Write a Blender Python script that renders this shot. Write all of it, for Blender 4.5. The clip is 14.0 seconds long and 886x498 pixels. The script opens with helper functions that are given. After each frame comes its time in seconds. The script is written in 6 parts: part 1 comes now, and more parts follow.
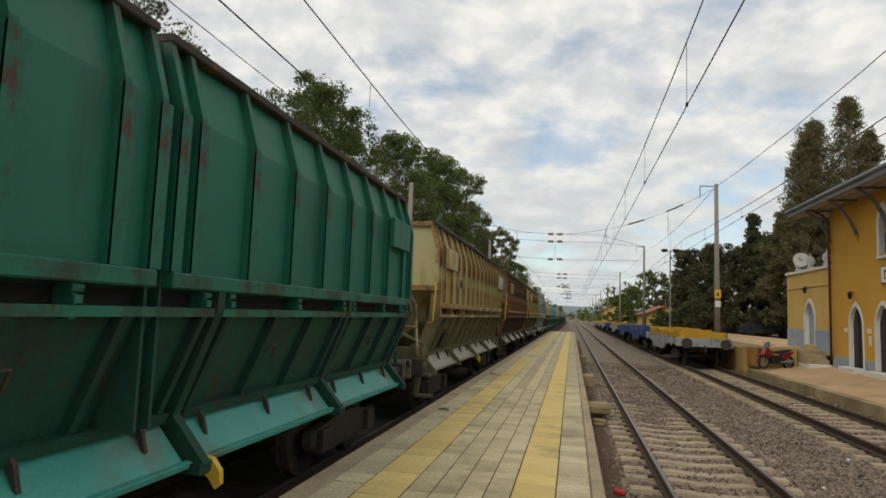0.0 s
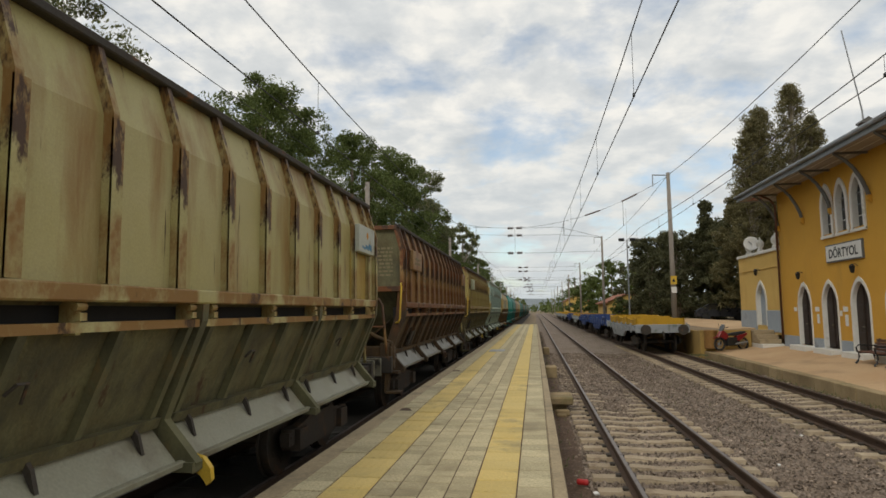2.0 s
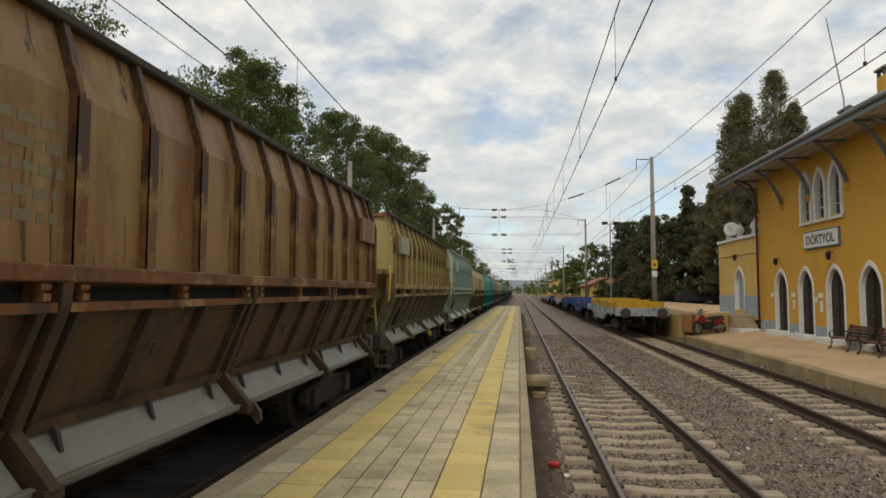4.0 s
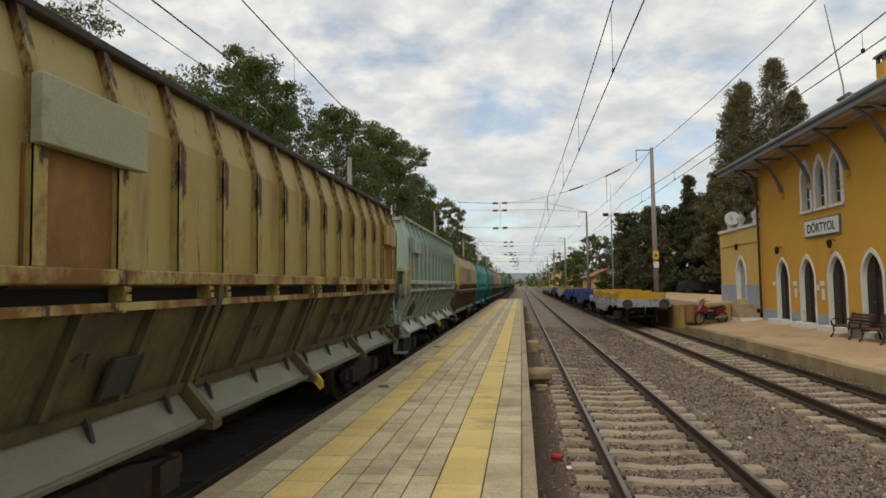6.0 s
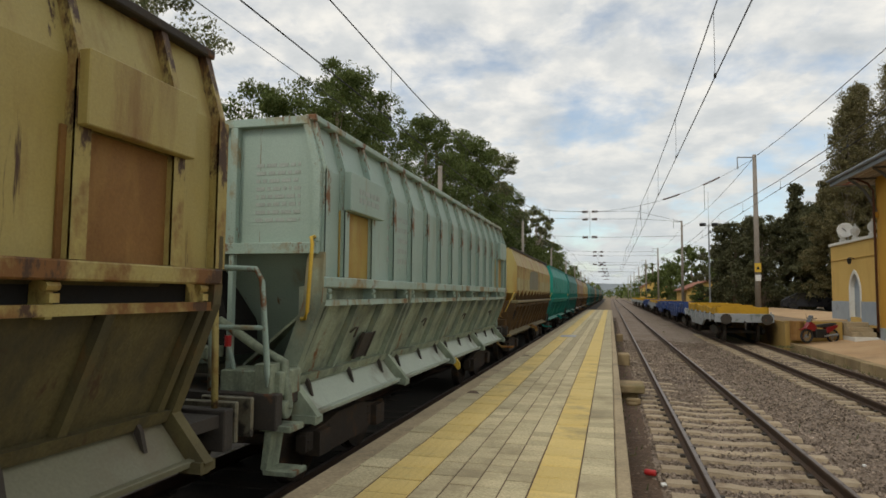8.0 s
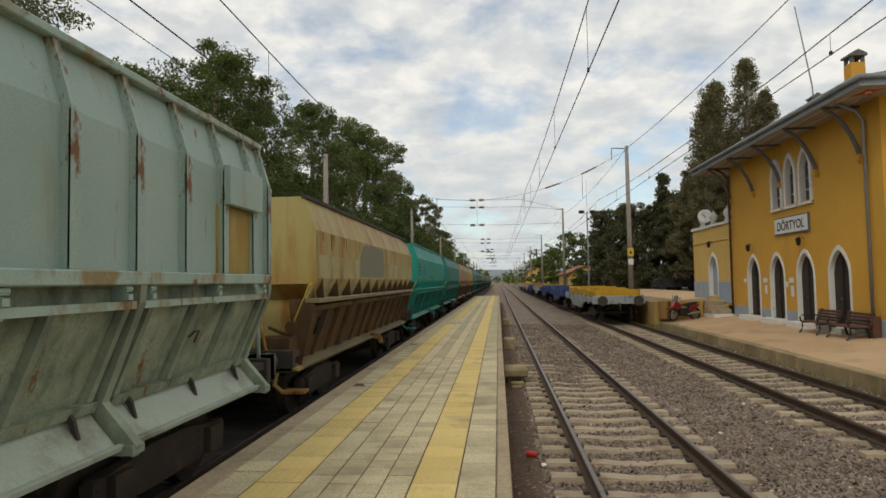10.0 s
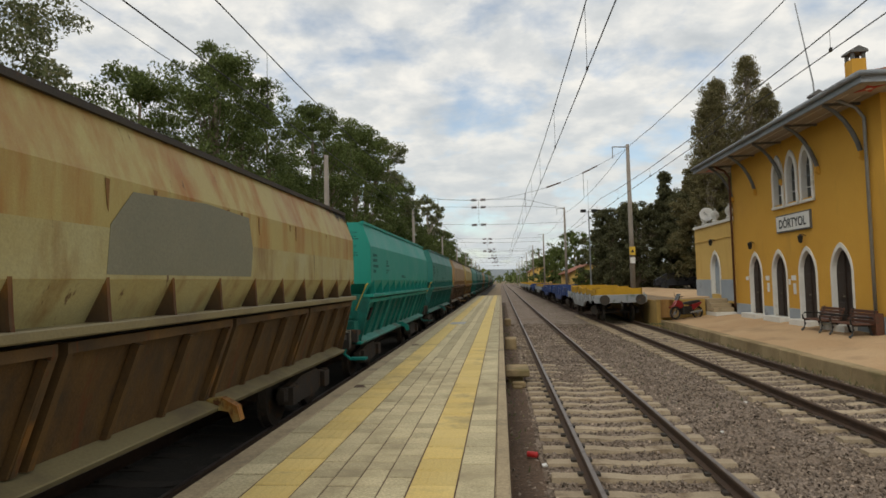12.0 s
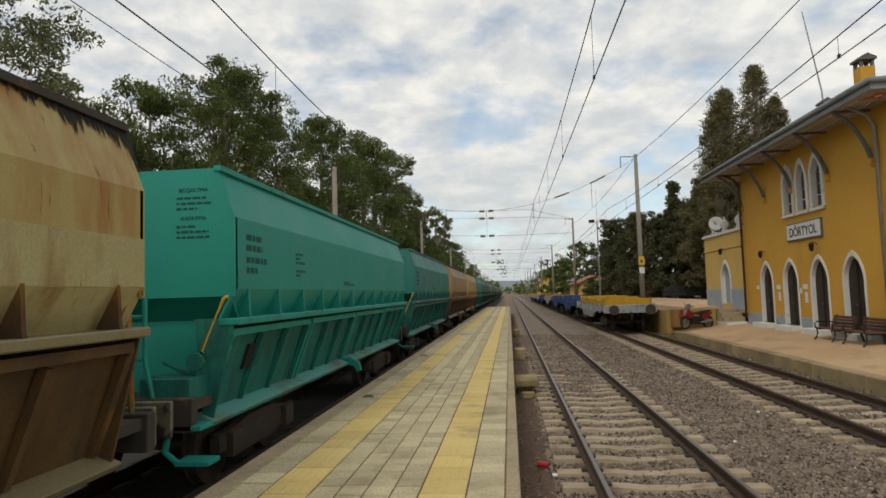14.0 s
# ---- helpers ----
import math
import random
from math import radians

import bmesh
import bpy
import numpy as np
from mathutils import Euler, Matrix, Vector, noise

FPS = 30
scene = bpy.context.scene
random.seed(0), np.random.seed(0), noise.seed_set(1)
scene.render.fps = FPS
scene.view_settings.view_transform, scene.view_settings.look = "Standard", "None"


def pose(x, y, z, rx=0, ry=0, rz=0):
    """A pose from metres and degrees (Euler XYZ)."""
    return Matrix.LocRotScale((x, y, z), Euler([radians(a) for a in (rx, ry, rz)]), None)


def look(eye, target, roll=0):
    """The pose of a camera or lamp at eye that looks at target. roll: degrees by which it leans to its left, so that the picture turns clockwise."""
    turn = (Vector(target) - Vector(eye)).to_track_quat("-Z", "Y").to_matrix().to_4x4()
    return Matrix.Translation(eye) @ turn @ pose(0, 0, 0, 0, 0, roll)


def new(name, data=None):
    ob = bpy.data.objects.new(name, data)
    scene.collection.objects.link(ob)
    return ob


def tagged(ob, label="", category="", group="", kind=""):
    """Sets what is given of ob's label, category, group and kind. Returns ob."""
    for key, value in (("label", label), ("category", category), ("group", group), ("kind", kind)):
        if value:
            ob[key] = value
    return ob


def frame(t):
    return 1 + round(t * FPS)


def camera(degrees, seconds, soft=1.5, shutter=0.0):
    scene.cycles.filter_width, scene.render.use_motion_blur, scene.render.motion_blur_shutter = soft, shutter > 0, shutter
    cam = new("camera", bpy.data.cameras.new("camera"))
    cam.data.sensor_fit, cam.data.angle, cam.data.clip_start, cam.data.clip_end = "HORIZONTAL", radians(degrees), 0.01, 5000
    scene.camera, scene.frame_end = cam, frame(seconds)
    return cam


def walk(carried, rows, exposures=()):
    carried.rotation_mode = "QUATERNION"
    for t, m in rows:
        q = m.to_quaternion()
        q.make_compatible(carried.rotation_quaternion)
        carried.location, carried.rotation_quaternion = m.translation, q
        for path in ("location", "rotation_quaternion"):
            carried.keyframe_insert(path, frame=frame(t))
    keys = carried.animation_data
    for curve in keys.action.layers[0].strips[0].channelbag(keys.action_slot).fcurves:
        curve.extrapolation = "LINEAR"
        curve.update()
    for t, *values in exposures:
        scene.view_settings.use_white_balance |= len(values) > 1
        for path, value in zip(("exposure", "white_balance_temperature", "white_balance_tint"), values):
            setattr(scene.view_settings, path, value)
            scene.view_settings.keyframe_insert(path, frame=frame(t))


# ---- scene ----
cam = camera(70.0, 14.0, 1.6)

PATH = [
    (0.0, pose(-0.187, -0.117, 2.152, 95.75, -2.08, 11.46)),
    (0.5, pose(-0.150, -0.102, 2.163, 95.73, -1.00, 9.91)),
    (1.0, pose(-0.121, -0.064, 2.158, 96.27, -0.50, 9.15)),
    (1.5, pose(-0.111, -0.057, 2.155, 96.22, 0.33, 8.98)),
    (2.0, pose(-0.103, -0.010, 2.164, 95.59, 0.71, 8.24)),
    (2.5, pose(-0.089, -0.012, 2.167, 95.57, 1.09, 8.33)),
    (3.0, pose(-0.063, 0.032, 2.175, 96.31, 0.41, 7.34)),
    (3.5, pose(-0.029, 0.050, 2.167, 95.15, 0.19, 7.39)),
    (3.7, pose(-0.010, 0.056, 2.183, 94.20, -0.06, 6.83)),
    (5.8, pose(0.047, 0.042, 2.210, 93.18, 0.08, 6.81)),
    (6.0, pose(0.046, 0.042, 2.208, 93.29, 0.95, 7.03)),
    (6.5, pose(0.036, -0.028, 2.213, 94.50, 0.00, 10.86)),
    (7.0, pose(-0.007, -0.083, 2.197, 94.11, 0.33, 15.32)),
    (7.5, pose(-0.015, -0.088, 2.195, 94.35, 0.17, 15.76)),
    (8.0, pose(-0.020, -0.080, 2.197, 94.03, -0.49, 14.78)),
    (8.5, pose(-0.014, -0.063, 2.221, 92.53, -1.50, 12.69)),
    (9.0, pose(0.014, -0.021, 2.259, 92.49, -0.87, 8.61)),
    (9.2, pose(0.031, 0.005, 2.234, 92.73, -0.32, 7.67)),
    (11.3, pose(0.111, 0.066, 2.232, 93.00, 1.36, 3.04)),
    (11.5, pose(0.123, 0.054, 2.232, 92.68, 0.71, 3.82)),
    (12.0, pose(0.108, 0.075, 2.238, 92.97, 1.48, 5.20)),
    (12.5, pose(0.094, 0.058, 2.238, 92.93, 2.09, 6.17)),
    (13.0, pose(0.090, 0.082, 2.218, 93.18, 1.80, 6.26)),
    (13.5, pose(0.108, 0.072, 2.229, 93.25, 1.64, 6.08)),
    (14.0, pose(0.109, 0.091, 2.195, 94.05, 1.76, 5.97)),
]
walk(cam, PATH, [(0, -0.02, 6900, 6), (14, -0.02, 6900, 6)])

# ---- world and light ----
def node(nt, kind, **props):
    n = nt.nodes.new(kind)
    for k, v in props.items():
        n.inputs[k].default_value = v
    return n


def ramp(nt, fac, stops):
    r = nt.nodes.new("ShaderNodeValToRGB")
    while len(r.color_ramp.elements) < len(stops):
        r.color_ramp.elements.new(0.5)
    for e, (p, c) in zip(r.color_ramp.elements, stops):
        e.position, e.color = p, (*c, 1) if len(c) == 3 else c
    nt.links.new(fac, r.inputs[0])
    return r.outputs[0]


def mix(nt, fac, a, b, blend="MIX"):
    m = nt.nodes.new("ShaderNodeMix")
    m.data_type, m.blend_type = "RGBA", blend
    for sock, v in ((m.inputs[0], fac), (m.inputs[6], a), (m.inputs[7], b)):
        if isinstance(v, bpy.types.NodeSocket):
            nt.links.new(v, sock)
        elif isinstance(v, (int, float)):
            sock.default_value = v
        else:
            sock.default_value = (*v, 1)
    return m.outputs[2]


SUN_AZ, SUN_EL = 205.0, 45.0


def make_world():
    w = bpy.data.worlds.new("sky")
    scene.world = w
    w.use_nodes = True
    nt = w.node_tree
    nt.nodes.clear()
    out = nt.nodes.new("ShaderNodeOutputWorld")
    sky = nt.nodes.new("ShaderNodeTexSky")
    sky.sky_type, sky.sun_disc = "NISHITA", False
    sky.sun_elevation, sky.sun_rotation = radians(SUN_EL), radians(SUN_AZ)
    bg = node(nt, "ShaderNodeBackground", Strength=0.15)
    nt.links.new(sky.outputs[0], bg.inputs[0])
    # cloud deck: the direction cast on a flat layer
    tc = nt.nodes.new("ShaderNodeTexCoord")
    sep = nt.nodes.new("ShaderNodeSeparateXYZ")
    nt.links.new(tc.outputs["Generated"], sep.inputs[0])
    up = nt.nodes.new("ShaderNodeMath")
    up.operation = "MAXIMUM"
    nt.links.new(sep.outputs[2], up.inputs[0])
    up.inputs[1].default_value = 0.0
    up2 = nt.nodes.new("ShaderNodeMath")
    up2.operation = "ADD"
    nt.links.new(up.outputs[0], up2.inputs[0])
    up2.inputs[1].default_value = 0.26
    comb = nt.nodes.new("ShaderNodeCombineXYZ")
    for i in (0, 1):
        d = nt.nodes.new("ShaderNodeMath")
        d.operation = "DIVIDE"
        nt.links.new(sep.outputs[i], d.inputs[0])
        nt.links.new(up2.outputs[0], d.inputs[1])
        nt.links.new(d.outputs[0], comb.inputs[i])
    big = node(nt, "ShaderNodeTexNoise", Scale=3.0, Detail=10.0, Roughness=0.58, Distortion=0.15)
    nt.links.new(comb.outputs[0], big.inputs["Vector"])
    mp = nt.nodes.new("ShaderNodeMapping")
    mp.inputs["Location"].default_value = (3.1, 7.7, 0)
    nt.links.new(comb.outputs[0], mp.inputs[0])
    small = node(nt, "ShaderNodeTexNoise", Scale=6.0, Detail=9.0, Roughness=0.56, Distortion=0.15)
    nt.links.new(mp.outputs[0], small.inputs["Vector"])
    cover = ramp(nt, big.outputs[0], [(0.33, (0.30, 0.30, 0.30)), (0.50, (1, 1, 1))])
    shade = ramp(nt, small.outputs[0], [(0.28, (0.60, 0.64, 0.71)), (0.45, (0.74, 0.765, 0.82)), (0.62, (0.97, 0.955, 0.96))])
    low = ramp(nt, up.outputs[0], [(0.0, (0.78, 0.78, 0.78)), (0.10, (0.55, 0.55, 0.55)), (0.30, (0, 0, 0))])
    shade = mix(nt, low, shade, (0.60, 0.66, 0.73))
    cloud = nt.nodes.new("ShaderNodeBackground")
    cloud.inputs[1].default_value = 0.95
    nt.links.new(shade, cloud.inputs[0])
    mx = nt.nodes.new("ShaderNodeMixShader")
    nt.links.new(cover, mx.inputs[0])
    nt.links.new(bg.outputs[0], mx.inputs[1])
    nt.links.new(cloud.outputs[0], mx.inputs[2])
    nt.links.new(mx.outputs[0], out.inputs[0])


make_world()
sun = new("sun", bpy.data.lights.new("sun", "SUN"))
sun.data.energy, sun.data.angle, sun.data.color = 1.0, radians(14), (1.0, 0.95, 0.87)
sun.matrix_basis = look((0, 0, 50), Vector((0, 0, 50)) - Vector((math.sin(radians(SUN_AZ)) * math.cos(radians(SUN_EL)), math.cos(radians(SUN_AZ)) * math.cos(radians(SUN_EL)), math.sin(radians(SUN_EL)))))


# ---- materials ----
def surf(name, c1, c2, scale=2.0, c3=None, t3=0.6, s3=1.0, stretch=(1, 1, 1), w3=0.1, rough=0.75, metal=0.0, bump=0.15, bscale=45.0, rnd=0.0, spec=0.4, fine=0.12, rstops=None, c4=None, t4=0.64, stretch4=(6, 6, 0.45), w4=0.06, still=False):
    """Two tones by broad noise, a third (rust, stain, moss) in streaks or spots, fine grain and relief."""
    m = bpy.data.materials.new(name)
    m.use_nodes = True
    nt = m.node_tree
    b = nt.nodes["Principled BSDF"]
    tc = nt.nodes.new("ShaderNodeNewGeometry" if still else "ShaderNodeTexCoord")
    where = tc.outputs["Position" if still else "Object"]
    n1 = node(nt, "ShaderNodeTexNoise", Scale=scale, Detail=5.0, Roughness=0.6)
    nt.links.new(where, n1.inputs["Vector"])
    col = mix(nt, ramp(nt, n1.outputs[0], [(0.35, (0, 0, 0)), (0.65, (1, 1, 1))]), c1, c2)
    g = node(nt, "ShaderNodeTexNoise", Scale=bscale, Detail=4.0, Roughness=0.65)
    nt.links.new(where, g.inputs["Vector"])
    lo, hi = 1 - fine, 1 + fine
    col = mix(nt, 1.0, col, ramp(nt, g.outputs[0], [(0.3, (lo, lo, lo)), (0.7, (hi, hi, hi))]), "MULTIPLY")
    if c3:
        mp = nt.nodes.new("ShaderNodeMapping")
        mp.inputs["Scale"].default_value = stretch
        nt.links.new(where, mp.inputs[0])
        n3 = node(nt, "ShaderNodeTexNoise", Scale=s3, Detail=7.0, Roughness=0.62)
        nt.links.new(mp.outputs[0], n3.inputs["Vector"])
        col = mix(nt, ramp(nt, n3.outputs[0], [(t3, (0, 0, 0)), (t3 + w3, (1, 1, 1))]), col, c3)
    if c4:
        mp4 = nt.nodes.new("ShaderNodeMapping")
        mp4.inputs["Scale"].default_value, mp4.inputs["Location"].default_value = stretch4, (2.7, 1.3, 0.4)
        nt.links.new(where, mp4.inputs[0])
        n4 = node(nt, "ShaderNodeTexNoise", Scale=1.0, Detail=6.0, Roughness=0.7)
        nt.links.new(mp4.outputs[0], n4.inputs["Vector"])
        col = mix(nt, ramp(nt, n4.outputs[0], [(t4, (0, 0, 0)), (t4 + w4, (1, 1, 1))]), col, c4)
    if rnd:
        oi = nt.nodes.new("ShaderNodeObjectInfo")
        col = mix(nt, 1.0, col, ramp(nt, oi.outputs["Random"], rstops or [(0, (1 - rnd,) * 3), (1, (1 + rnd,) * 3)]), "MULTIPLY")
    nt.links.new(col, b.inputs["Base Color"])
    b.inputs["Metallic"].default_value = metal
    b.inputs["Specular IOR Level"].default_value = spec
    nt.links.new(ramp(nt, n1.outputs[0], [(0.3, (max(rough - 0.1, 0.05),) * 3), (0.7, (min(rough + 0.1, 1),) * 3)]), b.inputs["Roughness"])
    if bump:
        bp = node(nt, "ShaderNodeBump", Strength=bump, Distance=0.02)
        nt.links.new(g.outputs[0], bp.inputs["Height"])
        nt.links.new(bp.outputs[0], b.inputs["Normal"])
    return m


RUST = (0.16, 0.065, 0.022)
DARKRUST = (0.06, 0.03, 0.015)


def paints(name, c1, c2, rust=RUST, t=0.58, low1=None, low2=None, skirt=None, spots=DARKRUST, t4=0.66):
    """Upper paint, lower and stay paints with grime and painted-in shade, skirt paint and rib paint of one wagon."""
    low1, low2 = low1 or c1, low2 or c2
    grime_shade = tuple(v * 0.30 + 0.012 for v in low1)
    return {
        "up": surf(name + "_paint", c1, c2, 0.7, rust, t, 1.3, (1.6, 1.6, 0.28), 0.2, 0.55, 0.0, 0.10, 60, fine=0.09, c4=spots, t4=t4),
        "rib": surf(name + "_rib_paint", c1, c2, 1.5, rust, t - 0.08, 2.2, (1, 1, 0.7), 0.12, 0.6, 0.0, 0.12, 60, c4=spots, t4=t4 - 0.06, stretch4=(3, 3, 1.4)),
        # Low and stay: real grime and rust, with shade also put into the tones.
        "low": surf(name + "_grimy_shaded_paint", low1, low2, 1.6, grime_shade, 0.46, 2.0, (1.8, 1.8, 0.6), 0.22, 0.75, 0.0, 0.3, 36, fine=0.22, c4=spots, t4=0.60, stretch4=(4, 4, 0.9)),
        "stay": surf(name + "_shaded_stay_paint", low1, grime_shade, 1.3, rust, 0.50, 1.8, (1, 1, 0.6), 0.2, 0.8, 0.0, 0.15, 50, c4=spots, t4=0.58),
        "skirt": surf(name + "_skirt_paint", skirt or c1, skirt or c2, 2.0, (0.13, 0.10, 0.06), 0.50, 1.4, (1, 1, 0.6), 0.2, 0.5, 0.0, 0.1, 40),
    }


PAINT = {
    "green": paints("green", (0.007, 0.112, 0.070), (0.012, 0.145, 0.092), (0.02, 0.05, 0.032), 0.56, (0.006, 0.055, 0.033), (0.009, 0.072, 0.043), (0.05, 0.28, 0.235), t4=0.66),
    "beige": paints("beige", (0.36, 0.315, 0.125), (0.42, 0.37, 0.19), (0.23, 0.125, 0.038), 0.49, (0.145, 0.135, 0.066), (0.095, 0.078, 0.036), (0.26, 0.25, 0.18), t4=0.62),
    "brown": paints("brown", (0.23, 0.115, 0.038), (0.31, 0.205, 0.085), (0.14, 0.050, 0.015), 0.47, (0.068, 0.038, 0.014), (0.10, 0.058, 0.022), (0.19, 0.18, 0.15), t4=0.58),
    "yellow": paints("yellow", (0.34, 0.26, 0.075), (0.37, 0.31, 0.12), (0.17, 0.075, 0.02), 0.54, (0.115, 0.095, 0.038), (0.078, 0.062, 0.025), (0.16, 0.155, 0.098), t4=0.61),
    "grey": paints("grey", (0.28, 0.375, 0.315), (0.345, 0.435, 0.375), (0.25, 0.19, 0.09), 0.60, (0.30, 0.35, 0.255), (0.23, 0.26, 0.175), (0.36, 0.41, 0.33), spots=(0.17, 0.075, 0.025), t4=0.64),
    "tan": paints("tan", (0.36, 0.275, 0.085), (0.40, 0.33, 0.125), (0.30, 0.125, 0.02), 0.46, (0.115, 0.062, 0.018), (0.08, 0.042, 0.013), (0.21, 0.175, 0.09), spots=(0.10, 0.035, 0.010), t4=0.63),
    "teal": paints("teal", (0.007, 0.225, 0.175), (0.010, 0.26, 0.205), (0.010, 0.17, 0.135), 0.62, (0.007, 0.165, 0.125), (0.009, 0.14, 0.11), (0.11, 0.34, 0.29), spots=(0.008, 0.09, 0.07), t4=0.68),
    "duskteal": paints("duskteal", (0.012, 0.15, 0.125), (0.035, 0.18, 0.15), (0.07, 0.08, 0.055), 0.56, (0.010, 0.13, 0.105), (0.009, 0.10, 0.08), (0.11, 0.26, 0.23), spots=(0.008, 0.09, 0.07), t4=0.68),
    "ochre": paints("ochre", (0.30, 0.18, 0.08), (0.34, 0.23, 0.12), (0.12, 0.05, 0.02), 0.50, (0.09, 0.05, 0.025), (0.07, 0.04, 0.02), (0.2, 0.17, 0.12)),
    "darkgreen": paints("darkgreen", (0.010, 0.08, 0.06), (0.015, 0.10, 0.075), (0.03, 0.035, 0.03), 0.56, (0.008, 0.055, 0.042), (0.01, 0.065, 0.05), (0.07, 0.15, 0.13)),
}
IRON = surf("grimy_iron", (0.035, 0.030, 0.025), (0.055, 0.045, 0.035), 3, RUST, 0.58, 3, rough=0.8, bump=0.3)
BOGIE = surf("bogie_iron", (0.035, 0.027, 0.019), (0.06, 0.042, 0.027), 3, (0.09, 0.05, 0.025), 0.55, 3, rough=0.85, bump=0.3)
BUFFER = surf("buffer_steel", (0.20, 0.19, 0.14), (0.14, 0.12, 0.08), 5, (0.04, 0.035, 0.03), 0.52, 4, rough=0.5, metal=0.3)
# Black for painted gap shade, and for the scorched edge and a label holder.
BLACKGAP = surf("shade_and_scorch_black", (0.012, 0.011, 0.010), (0.02, 0.018, 0.015), 3, rough=0.95, bump=0.1)
YELLOWPAINT = surf("yellow_rail_paint", (0.62, 0.40, 0.04), (0.55, 0.36, 0.05), 5, RUST, 0.62, 6, rough=0.5)
ORANGEPANEL = surf("ochre_panel_paint", (0.38, 0.28, 0.075), (0.33, 0.225, 0.055), 1.5, (0.28, 0.12, 0.03), 0.52, 1.5, (1.6, 1.6, 0.4), 0.2, 0.6)
RUSTPANEL = surf("rusty_panel_paint", (0.23, 0.115, 0.03), (0.17, 0.08, 0.022), 1.5, (0.31, 0.18, 0.05), 0.55, 1.5, (1.6, 1.6, 0.4), 0.2, 0.7)
BOARD = surf("pale_board_paint", (0.46, 0.47, 0.40), (0.40, 0.42, 0.37), 1.5, (0.28, 0.25, 0.17), 0.6, 2, rough=0.6)
INK_DARK = surf("dark_lettering", (0.02, 0.022, 0.02), (0.03, 0.03, 0.028), 6, bump=0)
INK_TEAL = surf("deep_teal_lettering", (0.004, 0.06, 0.05), (0.006, 0.07, 0.06), 6, bump=0)
INK_PALE = surf("faded_white_lettering", (0.36, 0.40, 0.36), (0.31, 0.35, 0.31), 6, bump=0)
INK_FAINT = surf("worn_away_lettering", (0.20, 0.165, 0.092), (0.18, 0.145, 0.08), 6, bump=0)
INK_ORANGE = surf("orange_pictogram", (0.55, 0.25, 0.03), (0.5, 0.22, 0.03), 6, bump=0)
REDPAINT = surf("red_paint", (0.45, 0.02, 0.02), (0.38, 0.02, 0.02), 6, rough=0.4, bump=0.02)
BIKERED = surf("dark_red_paint", (0.22, 0.012, 0.014), (0.17, 0.012, 0.014), 6, rough=0.35, bump=0.02)
BLUEBAND = surf("faded_blue_paint", (0.05, 0.16, 0.27), (0.08, 0.20, 0.30), 6, bump=0)
PATCHGREY = surf("grey_patch_paint", (0.17, 0.165, 0.11), (0.20, 0.19, 0.13), 2, rough=0.6)
PATCHPALE = surf("pale_olive_board_paint", (0.30, 0.315, 0.20), (0.34, 0.35, 0.235), 1.5, (0.22, 0.19, 0.10), 0.58, 2, rough=0.6)
CREAMBAND = surf("cream_band_paint", (0.38, 0.34, 0.17), (0.36, 0.30, 0.125), 1.2, (0.20, 0.11, 0.03), 0.52, 1.6, (1.4, 1.4, 0.4), 0.2, 0.55, c4=(0.10, 0.045, 0.015), t4=0.62)

BALLAST = surf("ballast_gravel", (0.155, 0.114, 0.084), (0.215, 0.168, 0.130), 0.5, (0.125, 0.08, 0.05), 0.52, 0.35, w3=0.2, rough=0.95, bump=1.0, bscale=13, fine=0.6)
STONE = surf("crushed_stone", (0.168, 0.132, 0.103), (0.255, 0.207, 0.168), 1.2, (0.13, 0.10, 0.08), 0.55, 0.6, rough=0.95, bump=0.3, bscale=30, fine=0.35)
EARTH = surf("dry_earth", (0.18, 0.125, 0.075), (0.235, 0.172, 0.105), 0.12, (0.09, 0.10, 0.045), 0.55, 0.2, rough=1.0, bump=0.6, bscale=6, fine=0.25)
EARTHBED = surf("brown_fouled_ballast", (0.088, 0.052, 0.031), (0.13, 0.083, 0.053), 0.8, (0.055, 0.037, 0.024), 0.54, 0.8, w3=0.2, rough=0.95, bump=0.9, bscale=22, fine=0.45)
# Sleepers and bed painted near black to stand for shade beneath the train.
SHADESLEEPER = surf("shade_dark_sleeper", (0.045, 0.038, 0.03), (0.06, 0.05, 0.04), 3, rough=0.9)
SHADEBED = surf("shade_dark_ballast", (0.030, 0.026, 0.022), (0.045, 0.038, 0.030), 1.0, rough=0.95, bump=0.8, bscale=20, fine=0.4)
SLEEPER = surf("worn_concrete_sleeper", (0.325, 0.252, 0.165), (0.40, 0.322, 0.222), 2.5, (0.20, 0.142, 0.088), 0.54, 3, w3=0.15, rough=0.9, bump=0.35, bscale=40, rnd=0.12, still=True)
RAILSIDE = surf("rusty_rail", (0.055, 0.035, 0.024), (0.085, 0.052, 0.034), 4, DARKRUST, 0.6, 6, rough=0.8, metal=0.2)
RAILTOP = surf("dull_rail_head", (0.16, 0.13, 0.115), (0.21, 0.18, 0.16), 6, (0.09, 0.06, 0.045), 0.55, 5, rough=0.45, metal=0.7, bump=0.05)
PLATCONC = surf("platform_concrete", (0.315, 0.245, 0.15), (0.375, 0.295, 0.185), 1.2, (0.18, 0.145, 0.095), 0.52, 1.5, w3=0.2, rough=0.9, bump=0.45, bscale=30, fine=0.25)
TILE = surf("grey_paving_tile", (0.43, 0.36, 0.215), (0.50, 0.43, 0.268), 1.6, (0.29, 0.24, 0.145), 0.50, 1.1, w3=0.22, rough=0.85, bump=0.45, bscale=38, rnd=0.16, fine=0.3, c4=(0.20, 0.17, 0.105), t4=0.62, stretch4=(1.3, 7, 1), w4=0.12, still=True)
